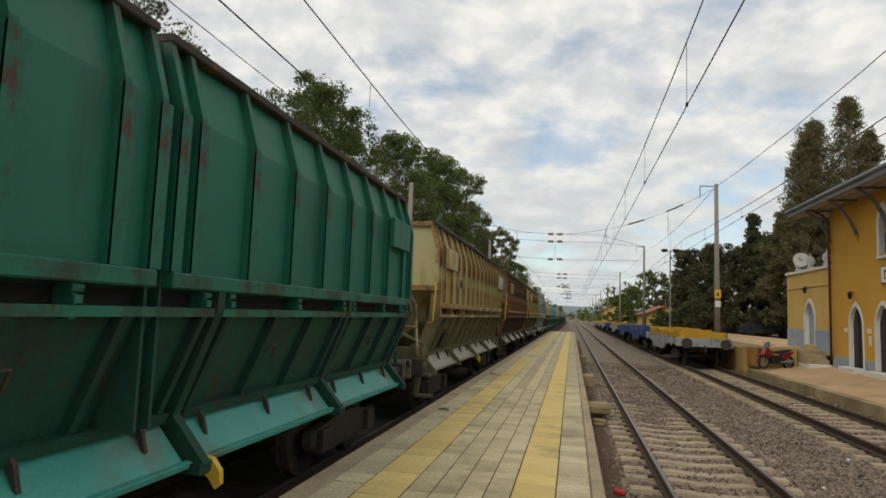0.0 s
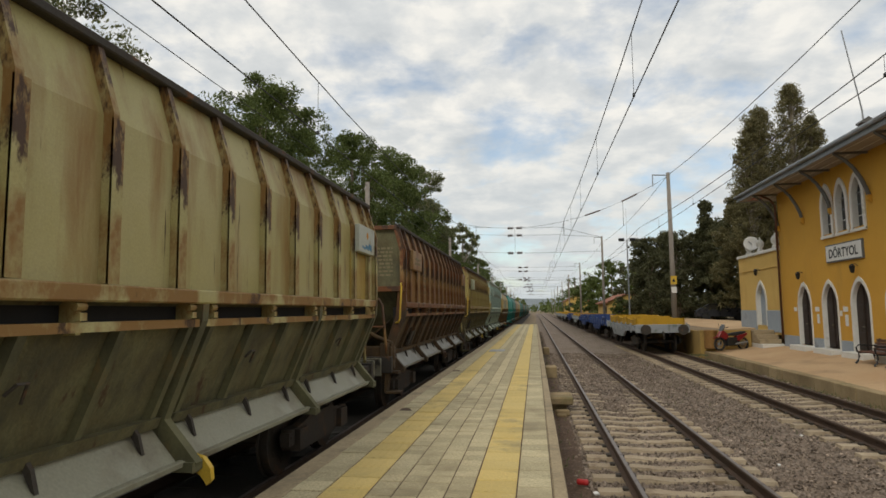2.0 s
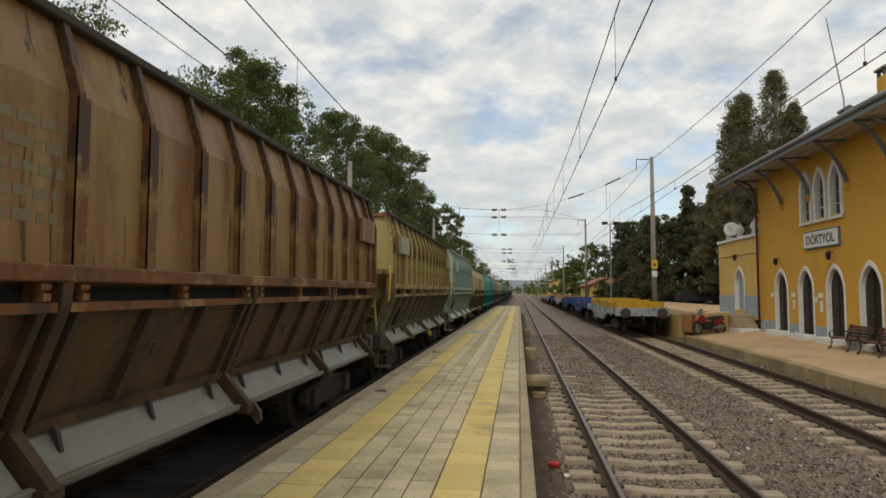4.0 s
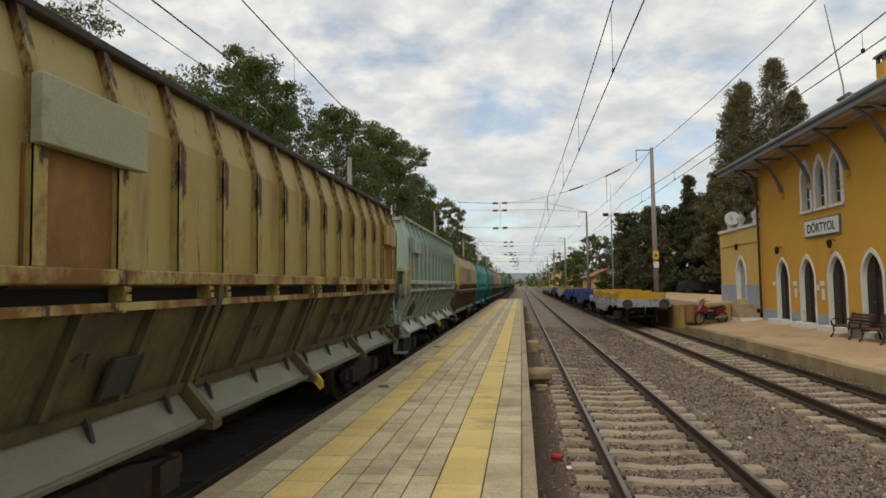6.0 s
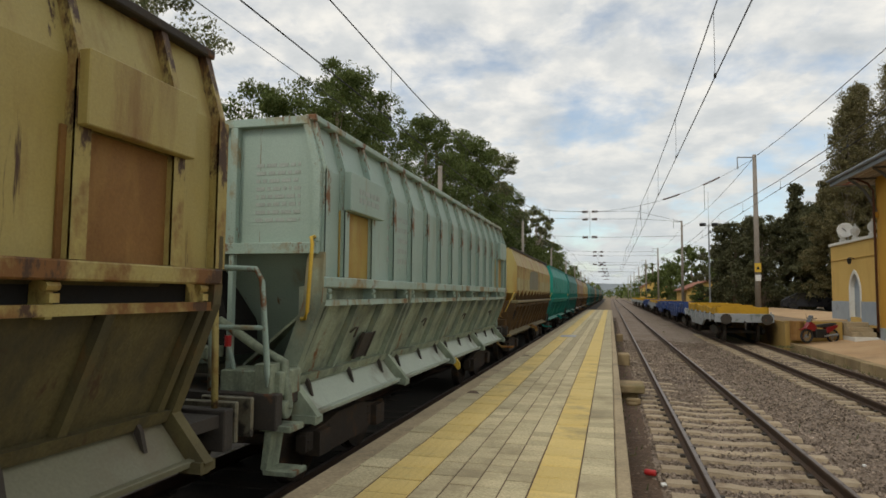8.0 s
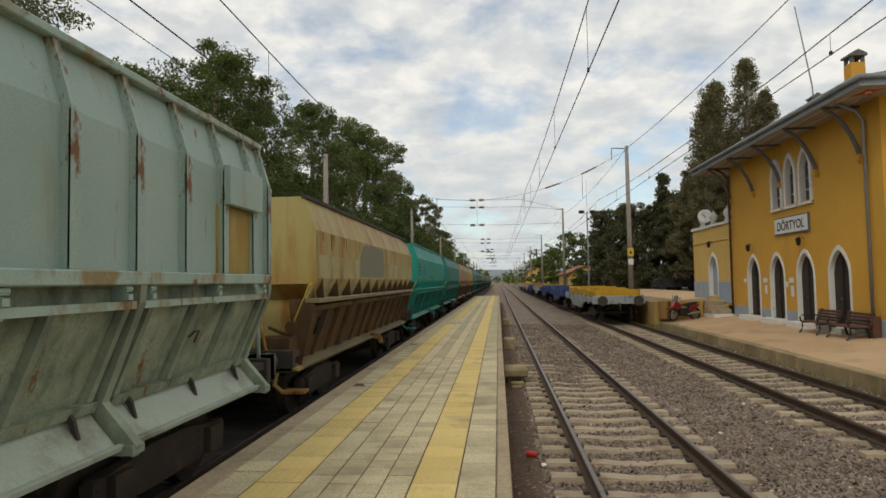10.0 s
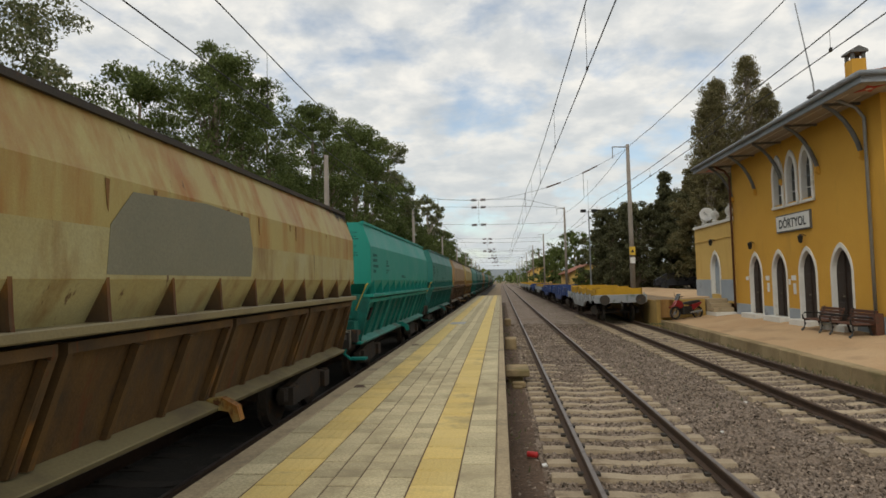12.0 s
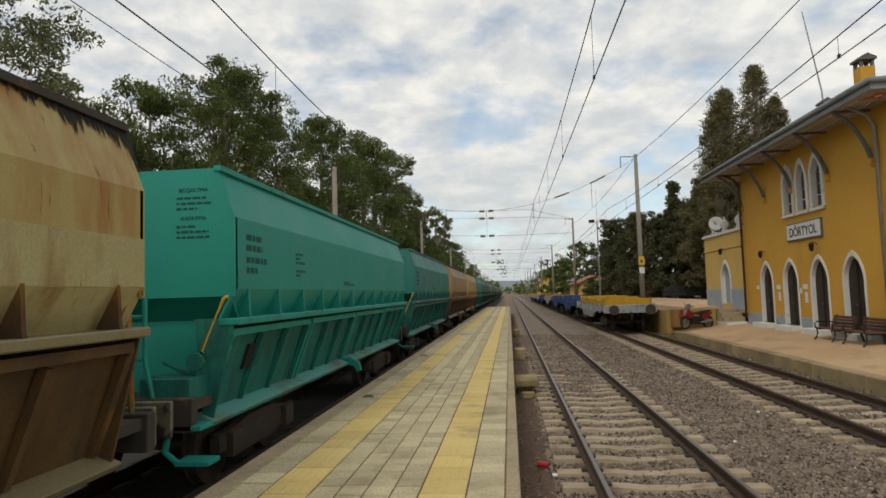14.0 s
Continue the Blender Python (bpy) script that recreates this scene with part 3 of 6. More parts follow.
def shared(key, build, bevel=0.0, smooth=False):
    if key not in MESH:
        bm = bmesh.new()
        build(bm)
        MESH[key] = to_mesh(key.split("|")[0], bm, bevel, smooth)
    return MESH[key]


def put(w, key, build, material, both=(), label="", bevel=0.0, at=(None,), smooth=False):
    """One part (or two, turned end for end) of a wagon, at each of the given places along it."""
    me = shared(key, build, bevel, smooth)
    obs = []
    for y in at:
        m = pose(0, y, 0) if y is not None else Matrix()
        obs.append(place(key.split("|")[0], me, material, w, m, label))
        for f in both:
            obs.append(place(key.split("|")[0], me, material, w, f @ m, label))
    return obs


def running_gear(w, L, full, both):
    def sill(bm):
        box(bm, -0.35, 0.35, -0.5, L + 0.5, 0.85, 1.08)
        box(bm, -1.25, 1.25, -0.55, -0.42, 0.88, 1.22)
        box(bm, -1.25, 1.25, L + 0.42, L + 0.55, 0.88, 1.22)
    put(w, "underframe|%.1f" % L, sill, IRON, bevel=0.01)

    def bogie(bm):
        for s in (-1, 1):
            x = s * 0.98
            prism(bm, [(-1.25, .42), (-.9, .42), (-.55, .30), (.55, .30), (.9, .42), (1.25, .42), (1.25, .60), (.7, .66), (.4, .72), (-.4, .72), (-.7, .66), (-1.25, .60)], x - .06, x + .06, "x")
            for y in (-.9, .9):
                box(bm, x - .12, x + .14, y - .16, y + .16, .34, .62)
                for dy in (-.27, .27):
                    for k in range(5):
                        disc(bm, (x, y + dy, .44 + k * .045), .075 - .01 * (k % 2), .03, "z", 10)
        box(bm, -.95, .95, -.18, .18, .45, .8)
    ys = (1.75, L - 1.75)
    put(w, "bogie", bogie, BOGIE, at=ys)

    def wheelset(bm):
        for s in (-.72, .72):
            disc(bm, (s, 0, 0), .46, .13, "x", 24)
            disc(bm, (s - math.copysign(.06, s), 0, 0), .49, .03, "x", 24)
            for k in range(6):
                a = k * math.pi / 3
                box(bm, s - .075, s + .075, .28 * math.cos(a) - .03, .28 * math.cos(a) + .03, .28 * math.sin(a) - .03, .28 * math.sin(a) + .03)
        tube(bm, [(-.95, 0, 0), (.95, 0, 0)], .08, 10)
    me = shared("wheelset", wheelset)
    for y in ys:
        for d in (-.9, .9):
            ob = place("wheelset", me, BOGIE, w, pose(0, y + d, .46))
            if full:
                WHEELS.append((ob, y + d))

    def buffer(bm):
        tube(bm, [(0, -.55, 1.05), (0, -.78, 1.05)], [.15, .13], 14)
        tube(bm, [(0, -.75, 1.05), (0, -1.0, 1.05)], .10, 14)
        box(bm, -.27, .27, -1.05, -1.0, .87, 1.23)
    bm_ = shared("buffer", buffer, 0.012)
    for s in (-.875, .875):
        for f in (Matrix(),) + both:
            place("buffer", bm_, BUFFER, w, f @ pose(s, 0, 0), "worn steel buffer")

    def coupler(bm):
        box(bm, -.12, .12, -.8, -.4, .95, 1.12)
        tube(bm, [(0, -.75, 1.0), (.05, -1.0, .85), (.05, -1.15, .75), (-.05, -1.15, .75), (-.05, -1.0, .85), (0, -.75, 1.0)], .03)
        for s in (-.3, .3):
            tube(bm, [(s, -.55, .95), (s * 1.2, -.85, .62), (s * 1.2, -1.1, .6)], .025)
    put(w, "coupler", coupler, IRON, both)

    def deck(bm):
        box(bm, -1.2, 1.2, -.5, 0.0, 1.08, 1.18)
        box(bm, -.9, .9, 0.0, .9, 1.08, 1.18)
    put(w, "end_deck", deck, IRON, both)


WHEELS, WAGONS = [], []


def emblem(boards, L):
    """Worn emblem on the pale far board: an orange disc and slanting blue bands."""
    def sun(bm):
        disc(bm, (1.531, L - .92, 3.41), .055, .006, "x", 14)

    def bands(bm):
        for k in range(3):
            y = L - 1.22 + .19 * k
            prism_x(bm, [(y, 3.20), (y + .17, 3.17), (y + .17, 3.21 + .035 * k), (y, 3.23 + .03 * k)], 1.530, 1.534)
    for o in boards:
        place("emblem", shared("emblem|sun", sun), INK_ORANGE, o, None, "faded orange emblem disc")
        place("emblem", shared("emblem|bands", bands), BLUEBAND, o, None, "slanting blue emblem bands")


def prism_x(bm, pts, x0, x1):
    a = [bm.verts.new((x0, y, z)) for y, z in pts]
    b = [bm.verts.new((x1, y, z)) for y, z in pts]
    bm.faces.new(b)
    bm.faces.new(a[::-1])
    for k in range(len(pts)):
        j = (k + 1) % len(pts)
        bm.faces.new((a[k], a[j], b[j], b[k]))


def hopper_ribbed(y0, coat, label, boards=True, panel=None, full=True, text=None, marks=INK_PALE, split=False):
    """Open-topped hopper wagon with ribbed sides, flap doors and flared chutes."""
    L, P = 11.9, PAINT[coat]
    w = thing("hopper_wagon", label, "freight wagon", "wagons of the passing train", pose(TRAIN_X, y0, 0))
    WAGONS.append((w, y0))
    flip = (end_over(L),)
    running_gear(w, L, full, flip)
    spans = [(0, 5.11), (5.29, L)] if split else [(0, L)]

    def side(bm):
        for a, b in spans:
            slab(bm, (1.38, 2.36), (1.38, 3.52), .03, a, b)

    def shoulder(bm):
        for a, b in spans:
            slab(bm, (1.38, 3.52), (1.235, 4.02), .03, a, b)
    put(w, "side_wall|%d" % split, side, P["up"], flip)
    put(w, "shoulder_panel|%d" % split, shoulder, P["up"], flip)

    def inner(bm):
        slab(bm, (1.34, 2.3), (0.2, 1.35), .03, 0.5, L - 0.5)
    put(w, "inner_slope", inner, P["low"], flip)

    def rim(bm):
        for a, b in spans:
            box(bm, 1.19, 1.33, a - 0.02, b + 0.02, 4.02, 4.09)
    put(w, "top_rim|%d" % split, rim, P["rib"] if coat == "grey" else IRON, flip, bevel=.01)

    def rib(bm):
        prism(bm, [(1.38, 2.37), (1.455, 2.37), (1.455, 3.53), (1.31, 4.02), (1.235, 4.02), (1.38, 3.52)], -.03, .035)
        box(bm, 1.44, 1.458, -.03, .085, 2.37, 3.50)
    n = 14
    ys = [0.045] + [0.55 + (L - 1.1) * i / (n - 1) for i in range(n)] + [L - 0.045]
    if split:
        ys += [5.07, 5.30]
        put(w, "bulkhead", lambda bm: (prism(bm, [(-1.38, 1.3), (1.38, 1.3), (1.38, 3.52), (1.235, 4.02), (-1.235, 4.02), (-1.38, 3.52)], 5.11, 5.14), prism(bm, [(-1.38, 1.3), (1.38, 1.3), (1.38, 3.52), (1.235, 4.02), (-1.235, 4.02), (-1.38, 3.52)], 5.26, 5.29)), P["low"])
    put(w, "rib", rib, P["rib"], flip, at=ys)

    def ledge(bm):
        for a, b in spans:
            box(bm, 1.36, 1.475, a, b, 2.25, 2.365)
    put(w, "ledge|%d" % split, ledge, P["rib"], flip, bevel=.012)

    # Box filling the hinge gap; its black stands for shade, except on grey.
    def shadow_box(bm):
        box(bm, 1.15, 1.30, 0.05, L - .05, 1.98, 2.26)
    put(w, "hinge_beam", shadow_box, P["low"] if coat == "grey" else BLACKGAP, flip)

    bays, bl = 4, L / 4

    def hinge(bm):
        box(bm, 1.28, 1.42, -.022, .022, 2.04, 2.26)
        box(bm, 1.40, 1.455, -.032, .032, 2.13, 2.18)
        disc(bm, (1.42, 0, 2.22), .03, .09, "y", 8)
    put(w, "door_hinge", hinge, P["rib"], flip, at=[b * bl + d for b in range(bays) for d in (.18, bl * .5, bl - .18)])

    def door(bm):
        slab(bm, (1.02, 1.28), (1.36, 2.10), .03, .12, bl - .12)
    def doortop(bm):
        prism(bm, [(1.34, 2.055), (1.435, 2.055), (1.435, 2.12), (1.34, 2.12)], .06, bl - .06)

    def doorfoot(bm):
        prism(bm, [(1.02, 1.22), (1.10, 1.22), (1.14, 1.31), (1.02, 1.31)], .1, bl - .1)
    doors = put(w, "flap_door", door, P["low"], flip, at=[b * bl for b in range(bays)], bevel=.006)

    def doorrib(bm):
        prism(bm, [(1.02, 1.28), (1.095, 1.28), (1.43, 2.06), (1.36, 2.09)], -.035, .035)
    rm = shared("door_rib", doorrib)
    for d in doors:
        place("door_bar", shared("door_bar", doortop), P["rib"], d)
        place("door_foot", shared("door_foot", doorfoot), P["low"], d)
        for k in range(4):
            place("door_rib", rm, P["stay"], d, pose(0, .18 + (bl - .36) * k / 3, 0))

    def handle(bm):
        tube(bm, [(1.30, -.05, 1.72), (1.36, -.03, 1.78), (1.36, .05, 1.78), (1.30, .07, 1.66)], .012, 6)
    hm = shared("door_hook", handle)
    for d in doors:
        place("door_hook", hm, IRON, d, pose(0, bl * .38, 0))

    def chute(bm):
        slab(bm, (1.30, 0.93), (1.03, 1.24), .035, .1, bl - .1)
        prism(bm, [(1.25, .93), (1.33, .90), (1.34, .95), (1.29, .96)], .06, bl - .06)
    chutes = put(w, "chute", chute, P["skirt"], flip, at=[b * bl for b in range(bays)], bevel=.005)

    def lever(bm):
        prism(bm, [(1.16, 1.09), (1.19, 1.07), (1.15, 1.22), (1.09, 1.30), (1.06, 1.27)], -.018, .018)
    lm = shared("chute_lever", lever)
    for c in chutes:
        for k in (.12, .5, .86):
            place("chute_lever", lm, IRON, c, pose(0, bl * k, 0))

    def stay(bm):
        prism(bm, [(1.0, .98), (1.40, .84), (1.43, .93), (1.13, 1.28), (1.45, 2.1), (1.46, 2.25), (1.30, 2.25), (1.02, 1.3)], -.05, .05)
        box(bm, 1.16, 1.42, -.09, .09, .86, .94)
    put(w, "side_stay", stay, P["stay"], flip, at=[.03] + [b * bl for b in range(1, bays)] + [L - .03])

    def latch(bm):
        prism(bm, [(1.3, .86), (1.40, .80), (1.46, .72), (1.50, .76), (1.49, .86), (1.42, .95), (1.3, .98)], -.03, .03)
    put(w, "chute_latch", latch, YELLOWPAINT if coat in ("green", "grey", "beige", "yellow") else P["rib"], at=[2 * bl + .1], label="hook latch with a worn yellow tip")

    def endwall(bm):
        prism(bm, [(-1.38, 2.66), (1.38, 2.66), (1.38, 3.52), (1.24, 4.04), (-1.24, 4.04), (-1.38, 3.52)], 0.03, .07)
        v = [bm.verts.new(p) for p in ((-1.34, .05, 2.66), (1.34, .05, 2.66), (.94, .95, 1.3), (-.94, .95, 1.3), (-1.34, .09, 2.66), (1.34, .09, 2.66), (.94, .99, 1.3), (-.94, .99, 1.3))]
        for f in ((0, 1, 2, 3), (7, 6, 5, 4), (0, 4, 5, 1), (2, 6, 7, 3), (1, 5, 6, 2), (3, 7, 4, 0)):
            bm.faces.new([v[i] for i in f])
    ends = put(w, "end_wall", endwall, PAINT["beige"]["low"] if coat == "brown" else P["up"], flip)

    def endframe(bm):
        box(bm, -1.40, 1.40, -.06, .03, 2.60, 2.72)
        box(bm, -1.26, 1.26, -.05, .05, 3.98, 4.07)
        for x in (-.52, .38):
            box(bm, x - .045, x + .045, -.05, .03, 2.72, 3.98)
            box(bm, x - .03, x + .03, -.04, .03, 1.2, 2.6)
        for s in (-1, 1):
            prism(bm, [(s * 1.33, 2.72), (s * 1.41, 2.72), (s * 1.41, 3.53), (s * 1.25, 4.07), (s * 1.17, 4.07), (s * 1.33, 3.5)], -.04, .05)
    put(w, "end_frame", endframe, P["rib"], flip, bevel=.006)

    def ladder(bm):
        for x in (-.30, .12):
            box(bm, x - .02, x + .02, -.06, -.01, 2.75, 3.98)
        for k in range(5):
            box(bm, -.30, .12, -.09, -.03, 2.95 + .22 * k, 2.99 + .22 * k)
    put(w, "end_ladder", ladder, P["rib"], flip)

    def corner(bm):
        prism(bm, [(.92, 1.02), (1.28, .92), (1.11, 1.25), (1.41, 2.07), (1.46, 2.25), (1.46, 2.62), (1.27, 2.62), (1.23, 2.1), (.95, 1.32)], -.012, .035)

    def corner2(bm):
        prism(bm, [(-.92, 1.02), (-1.28, .92), (-1.11, 1.25), (-1.41, 2.07), (-1.46, 2.25), (-1.46, 2.62), (-1.27, 2.62), (-1.23, 2.1), (-.95, 1.32)], -.012, .035)
    put(w, "corner_plate|off", corner2, P["stay"], flip)
    put(w, "corner_plate", corner, P["stay"], flip)

    def rails(bm):
        r = .03
        tube(bm, [(1.12, -.46, 1.2), (1.12, -.5, 1.45), (1.05, -.52, 2.3), (.98, -.52, 2.42), (.5, -.52, 2.44), (.1, -.52, 2.44), (.02, -.52, 2.38), (0, -.52, 1.5), (.1, -.5, 1.2)], r)
        tube(bm, [(.5, -.52, 2.44), (.5, -.5, 1.2)], r)
        tube(bm, [(-.2, -.52, 1.2), (-.25, -.52, 2.38), (-.33, -.52, 2.44), (-.95, -.52, 2.44), (-1.05, -.52, 2.36), (-1.1, -.5, 1.2)], r)
        tube(bm, [(.0, -.52, 1.85), (1.08, -.52, 1.85)], r * .8)
    put(w, "handrail", rails, P["rib"], flip, "bent tube handrail over the end deck", smooth=True)

    def grab(bm):
        tube(bm, [(1.36, -.03, 2.78), (1.36, -.12, 2.76), (1.38, -.13, 2.7), (1.34, -.13, 2.0), (1.30, -.10, 1.93), (1.22, -.02, 1.92)], .02)
    put(w, "grab_bar", grab, YELLOWPAINT, flip, "yellow grab bar", smooth=True)

    def step(bm):
        box(bm, 1.05, 1.38, -.5, -.22, .86, .92)
        box(bm, 1.10, 1.42, -.5, -.22, .45, .50)
        prism(bm, [(1.06, .5), (1.12, .45), (1.18, .86), (1.10, .9)], -.48, -.24)
    put(w, "step", step, P["low"], flip, bevel=.006)

    def gearbox(bm):
        box(bm, .55, 1.22, -.42, .0, 1.18, 1.42)
        box(bm, .98, 1.16, -.5, -.3, .95, 1.5)
        tube(bm, [(.3, -.1, 1.9), (.85, -.2, 1.62), (1.18, -.28, 1.5), (1.25, -.3, 1.05)], .05, 8)
        disc(bm, (1.22, -.34, 1.05), .09, .1, "x", 12)
        box(bm, -.8, .3, -.3, .3, 1.5, 1.62)
    put(w, "discharge_gear", gearbox, P["low"], flip, "levers and gearbox on the end deck", bevel=.01)

    def levers(bm):
        tube(bm, [(.66, -.3, 1.3), (.62, -.32, 1.5), (.58, -.34, 1.66)], .022)
    lv = put(w, "brake_lever", levers, P["rib"], flip, "bent brake lever")

    def grip(bm):
        disc(bm, (.575, -.34, 1.70), .035, .11, "z", 10)
    for o in lv:
        place("grip", shared("grip", grip), REDPAINT if coat == "grey" else IRON, o, None, "lever grip")

    # No real hole: a solid block, black for the darkness inside the opening.
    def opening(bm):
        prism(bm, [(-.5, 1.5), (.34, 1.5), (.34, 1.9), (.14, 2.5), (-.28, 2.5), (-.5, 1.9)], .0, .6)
    put(w, "end_opening_shade", opening, BLACKGAP, flip, "solid block painted black as the shaded opening under the end slope")

    def warn(bm):
        prism(bm, [(-.18, 3.12), (.0, 3.12), (-.09, 3.32)], .022, .028)
    put(w, "warning_sign", warn, INK_ORANGE, flip, "orange triangular warning sign")
    if boards:
        def board(bm):
            box(bm, 1.44, 1.53, .5, 1.6, 3.12, 3.56)
        bd = put(w, "sign_board", board, PATCHPALE if coat == "yellow" else P["up"], flip, "weathered sign board", bevel=.008)

        def boardsfar(bm):
            box(bm, 1.44, 1.53, L - 1.4, L - .45, 3.12, 3.56)
        bd += put(w, "sign_board|far", boardsfar, BOARD if coat == "beige" else P["up"], flip, "weathered sign board", bevel=.008)
        if coat == "beige":
            emblem(bd[-2:], L)

        def bars(bm):
            rng = random.Random(3)
            for r_ in range(2):
                y = .75
                while y < 1.4:
                    d = rng.uniform(.05, .16)
                    box(bm, 1.53, 1.533, y, min(y + d, 1.4), 3.24 + .10 * r_, 3.30 + .10 * r_)
                    y += d + .03
        if coat not in ("yellow", "beige"):
            place("lettering", shared("lettering|board", bars), marks, bd[0], None, "illegible faded lettering")

        def recess(bm):
            box(bm, 1.383, 1.40, .5, 1.5, 2.37, 3.12)
        put(w, "recess_panel", recess, panel or P["up"], flip, "stained panel under the sign board", at=(None, L - 1.95))

    def rows(bm):
        rng = random.Random(8)
        for r_ in range(5):
            y = 2.1
            while y < 3.0:
                d = rng.uniform(.05, .2)
                box(bm, 1.381, 1.3835, y, min(y + d, 3.0), 2.62 + .15 * r_, 2.69 + .15 * r_)
                y += d + .04
    if coat in ("grey", "brown"):
        put(w, "lettering|rows", rows, marks, label="illegible faded painted rows")

    def endrows(bm):
        rng = random.Random(5)
        for r_ in range(8):
            x = .62
            while x < 1.15:
                d = rng.uniform(.03, .12)
                box(bm, x, min(x + d, 1.15), .026, .03, 2.95 + .085 * r_, 2.99 + .085 * r_)
                x += d + .03
    if coat in ("grey", "brown"):
        put(w, "lettering|end", endrows, marks, label="illegible faded painted rows")

    def box_small(bm):
        prism(bm, [(1.10, 1.36), (1.135, 1.36), (1.275, 1.68), (1.24, 1.68)], 1.6, 1.95)
        for a, b in ((1.58, 1.61), (1.94, 1.97)):
            prism(bm, [(1.10, 1.35), (1.155, 1.35), (1.30, 1.69), (1.24, 1.69)], a, b)
    put(w, "label_holder", box_small, IRON, flip, "dark label holder", bevel=.01)
    if text:
        for (body, y, z, s, lean) in text:
            m = Matrix.Translation((1.40 if lean == 0 else 1.028 + .4146 * (z - 1.28), y, z)) @ pose(0, 0, 0, 90, 0, 90) @ pose(0, 0, 0, lean)
            lettering("lettering", body, s, INK_DARK, w, m, "stencilled dark place name", 0.50)
    return w


def hopper_smooth(y0, coat, label, full=True, band=False, marks=None):
    """Smooth-sided hopper wagon with a sloped shoulder and gussets above the ledge."""
    L, P = 11.4, PAINT[coat]
    w = thing("hopper_wagon", label, "freight wagon", "wagons of the passing train", pose(TRAIN_X, y0, 0))
    WAGONS.append((w, y0))
    flip = (end_over(L),)
    running_gear(w, L, full, flip)

    def side(bm):
        slab(bm, (1.47, 2.32), (1.47, 3.12), .03, 0, L)

    def shoulder(bm):
        slab(bm, (1.47, 3.12), (1.27, 3.66), .03, 0, L)

    def waist(bm):
        slab(bm, (1.30, 2.0), (1.47, 2.32), .03, 0, L)
    put(w, "side_wall|smooth", side, P["up"], flip)
    put(w, "shoulder_panel|smooth", shoulder, P["up"], flip)
    put(w, "waist_panel", waist, CREAMBAND if band else P["up"], flip)
    if band:
        def bandm(bm):
            box(bm, 1.471, 1.474, 0.0, L, 2.325, 2.72)
        put(w, "paint_band", bandm, CREAMBAND, flip, "faded cream band of paint")

        def patch(bm):
            prism(bm, [(3.25, 2.36), (6.05, 2.36), (6.12, 2.7), (6.0, 3.06), (4.9, 3.10), (3.6, 3.04), (3.3, 2.75)], 1.4745, 1.477, "x")
        put(w, "paint_patch", patch, PATCHGREY, label="olive grey patch of overpainting")

        def streaks(bm):
            rng = random.Random(12)
            for k in range(14):
                y, h = rng.uniform(.3, L - .3), rng.uniform(.06, .3)
                prism(bm, [(y - .03, 3.10), (y + .03, 3.10), (y + .012, 3.1 - h), (y - .006, 3.1 - h * .8)], 1.4742, 1.4765, "x")
        put(w, "rust_streak", streaks, RUSTPANEL, label="rust runs below the shoulder")

        def torn(bm):
            rng = random.Random(6)
            a = L - 1.7
            while a < L - .02:
                d = rng.uniform(.05, .13)
                h = (.05 + .34 * ((a - L + 1.7) / 1.7) ** 1.5) * rng.uniform(.5, 1.25)
                x0, z0, f = 1.275, 3.66, h / .576
                x1, z1 = x0 + .2 * f, z0 - .54 * f
                vs = [bm.verts.new(q) for q in ((x0 + .006, a, z0), (x0 + .006, a + d, z0), (x1 + .006, a + d * rng.uniform(.2, .8), z1), (x0, a, z0), (x0, a + d, z0))]
                bm.faces.new(vs[:3])
                a += d * .75
        put(w, "scorched_edge", torn, BLACKGAP, label="black scorched and flaked top edge")

    def rim(bm):
        box(bm, 1.23, 1.32, -.02, L + .02, 3.64, 3.70)
    put(w, "top_rim|smooth", rim, P["rib"] if "teal" in coat else IRON, flip)

    def inner(bm):
        slab(bm, (1.40, 2.3), (0.2, 1.3), .03, 0.5, L - 0.5)
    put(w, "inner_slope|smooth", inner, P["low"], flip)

    def gusset(bm):
        prism(bm, [(1.30, 2.0), (1.50, 2.0), (1.49, 2.06), (1.475, 2.34), (1.45, 2.34)], -.02, .02)
    put(w, "gusset", gusset, P["stay"] if band else P["up"], flip, at=[.35 + (L - .7) * i / 11 for i in range(12)])

    def ledge(bm):
        box(bm, 1.28, 1.52, -.02, L + .02, 1.92, 2.0)
    put(w, "ledge|smooth", ledge, P["skirt"] if band else P["rib"], flip, bevel=.012)

    # Black box painted in place of the shaded gap below the ledge.
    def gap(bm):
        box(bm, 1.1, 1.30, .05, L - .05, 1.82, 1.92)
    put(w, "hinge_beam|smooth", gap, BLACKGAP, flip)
    bays, bl = 4, L / 4

    def door(bm):
        slab(bm, (1.05, .98), (1.34, 1.85), .03, .06, bl - .06)
    def doortop(bm):
        prism(bm, [(1.32, 1.80), (1.42, 1.80), (1.42, 1.88), (1.32, 1.88)], .05, bl - .05)
        for e in (.05, bl - .11):
            prism(bm, [(1.05, .98), (1.12, .98), (1.42, 1.80), (1.34, 1.80)], e, e + .06)
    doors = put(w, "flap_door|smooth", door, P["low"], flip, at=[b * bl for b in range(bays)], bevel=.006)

    def doorrib(bm):
        prism(bm, [(1.05, .98), (1.11, .98), (1.41, 1.77), (1.34, 1.80)], -.03, .03)
    rm = shared("door_rib|smooth", doorrib)
    for d in doors:
        place("door_bar", shared("door_bar|smooth", doortop), P["stay"] if band else P["rib"], d)
        for k in range(4):
            place("door_rib", rm, P["stay"], d, pose(0, .1 + (bl - .2) * k / 3, 0))

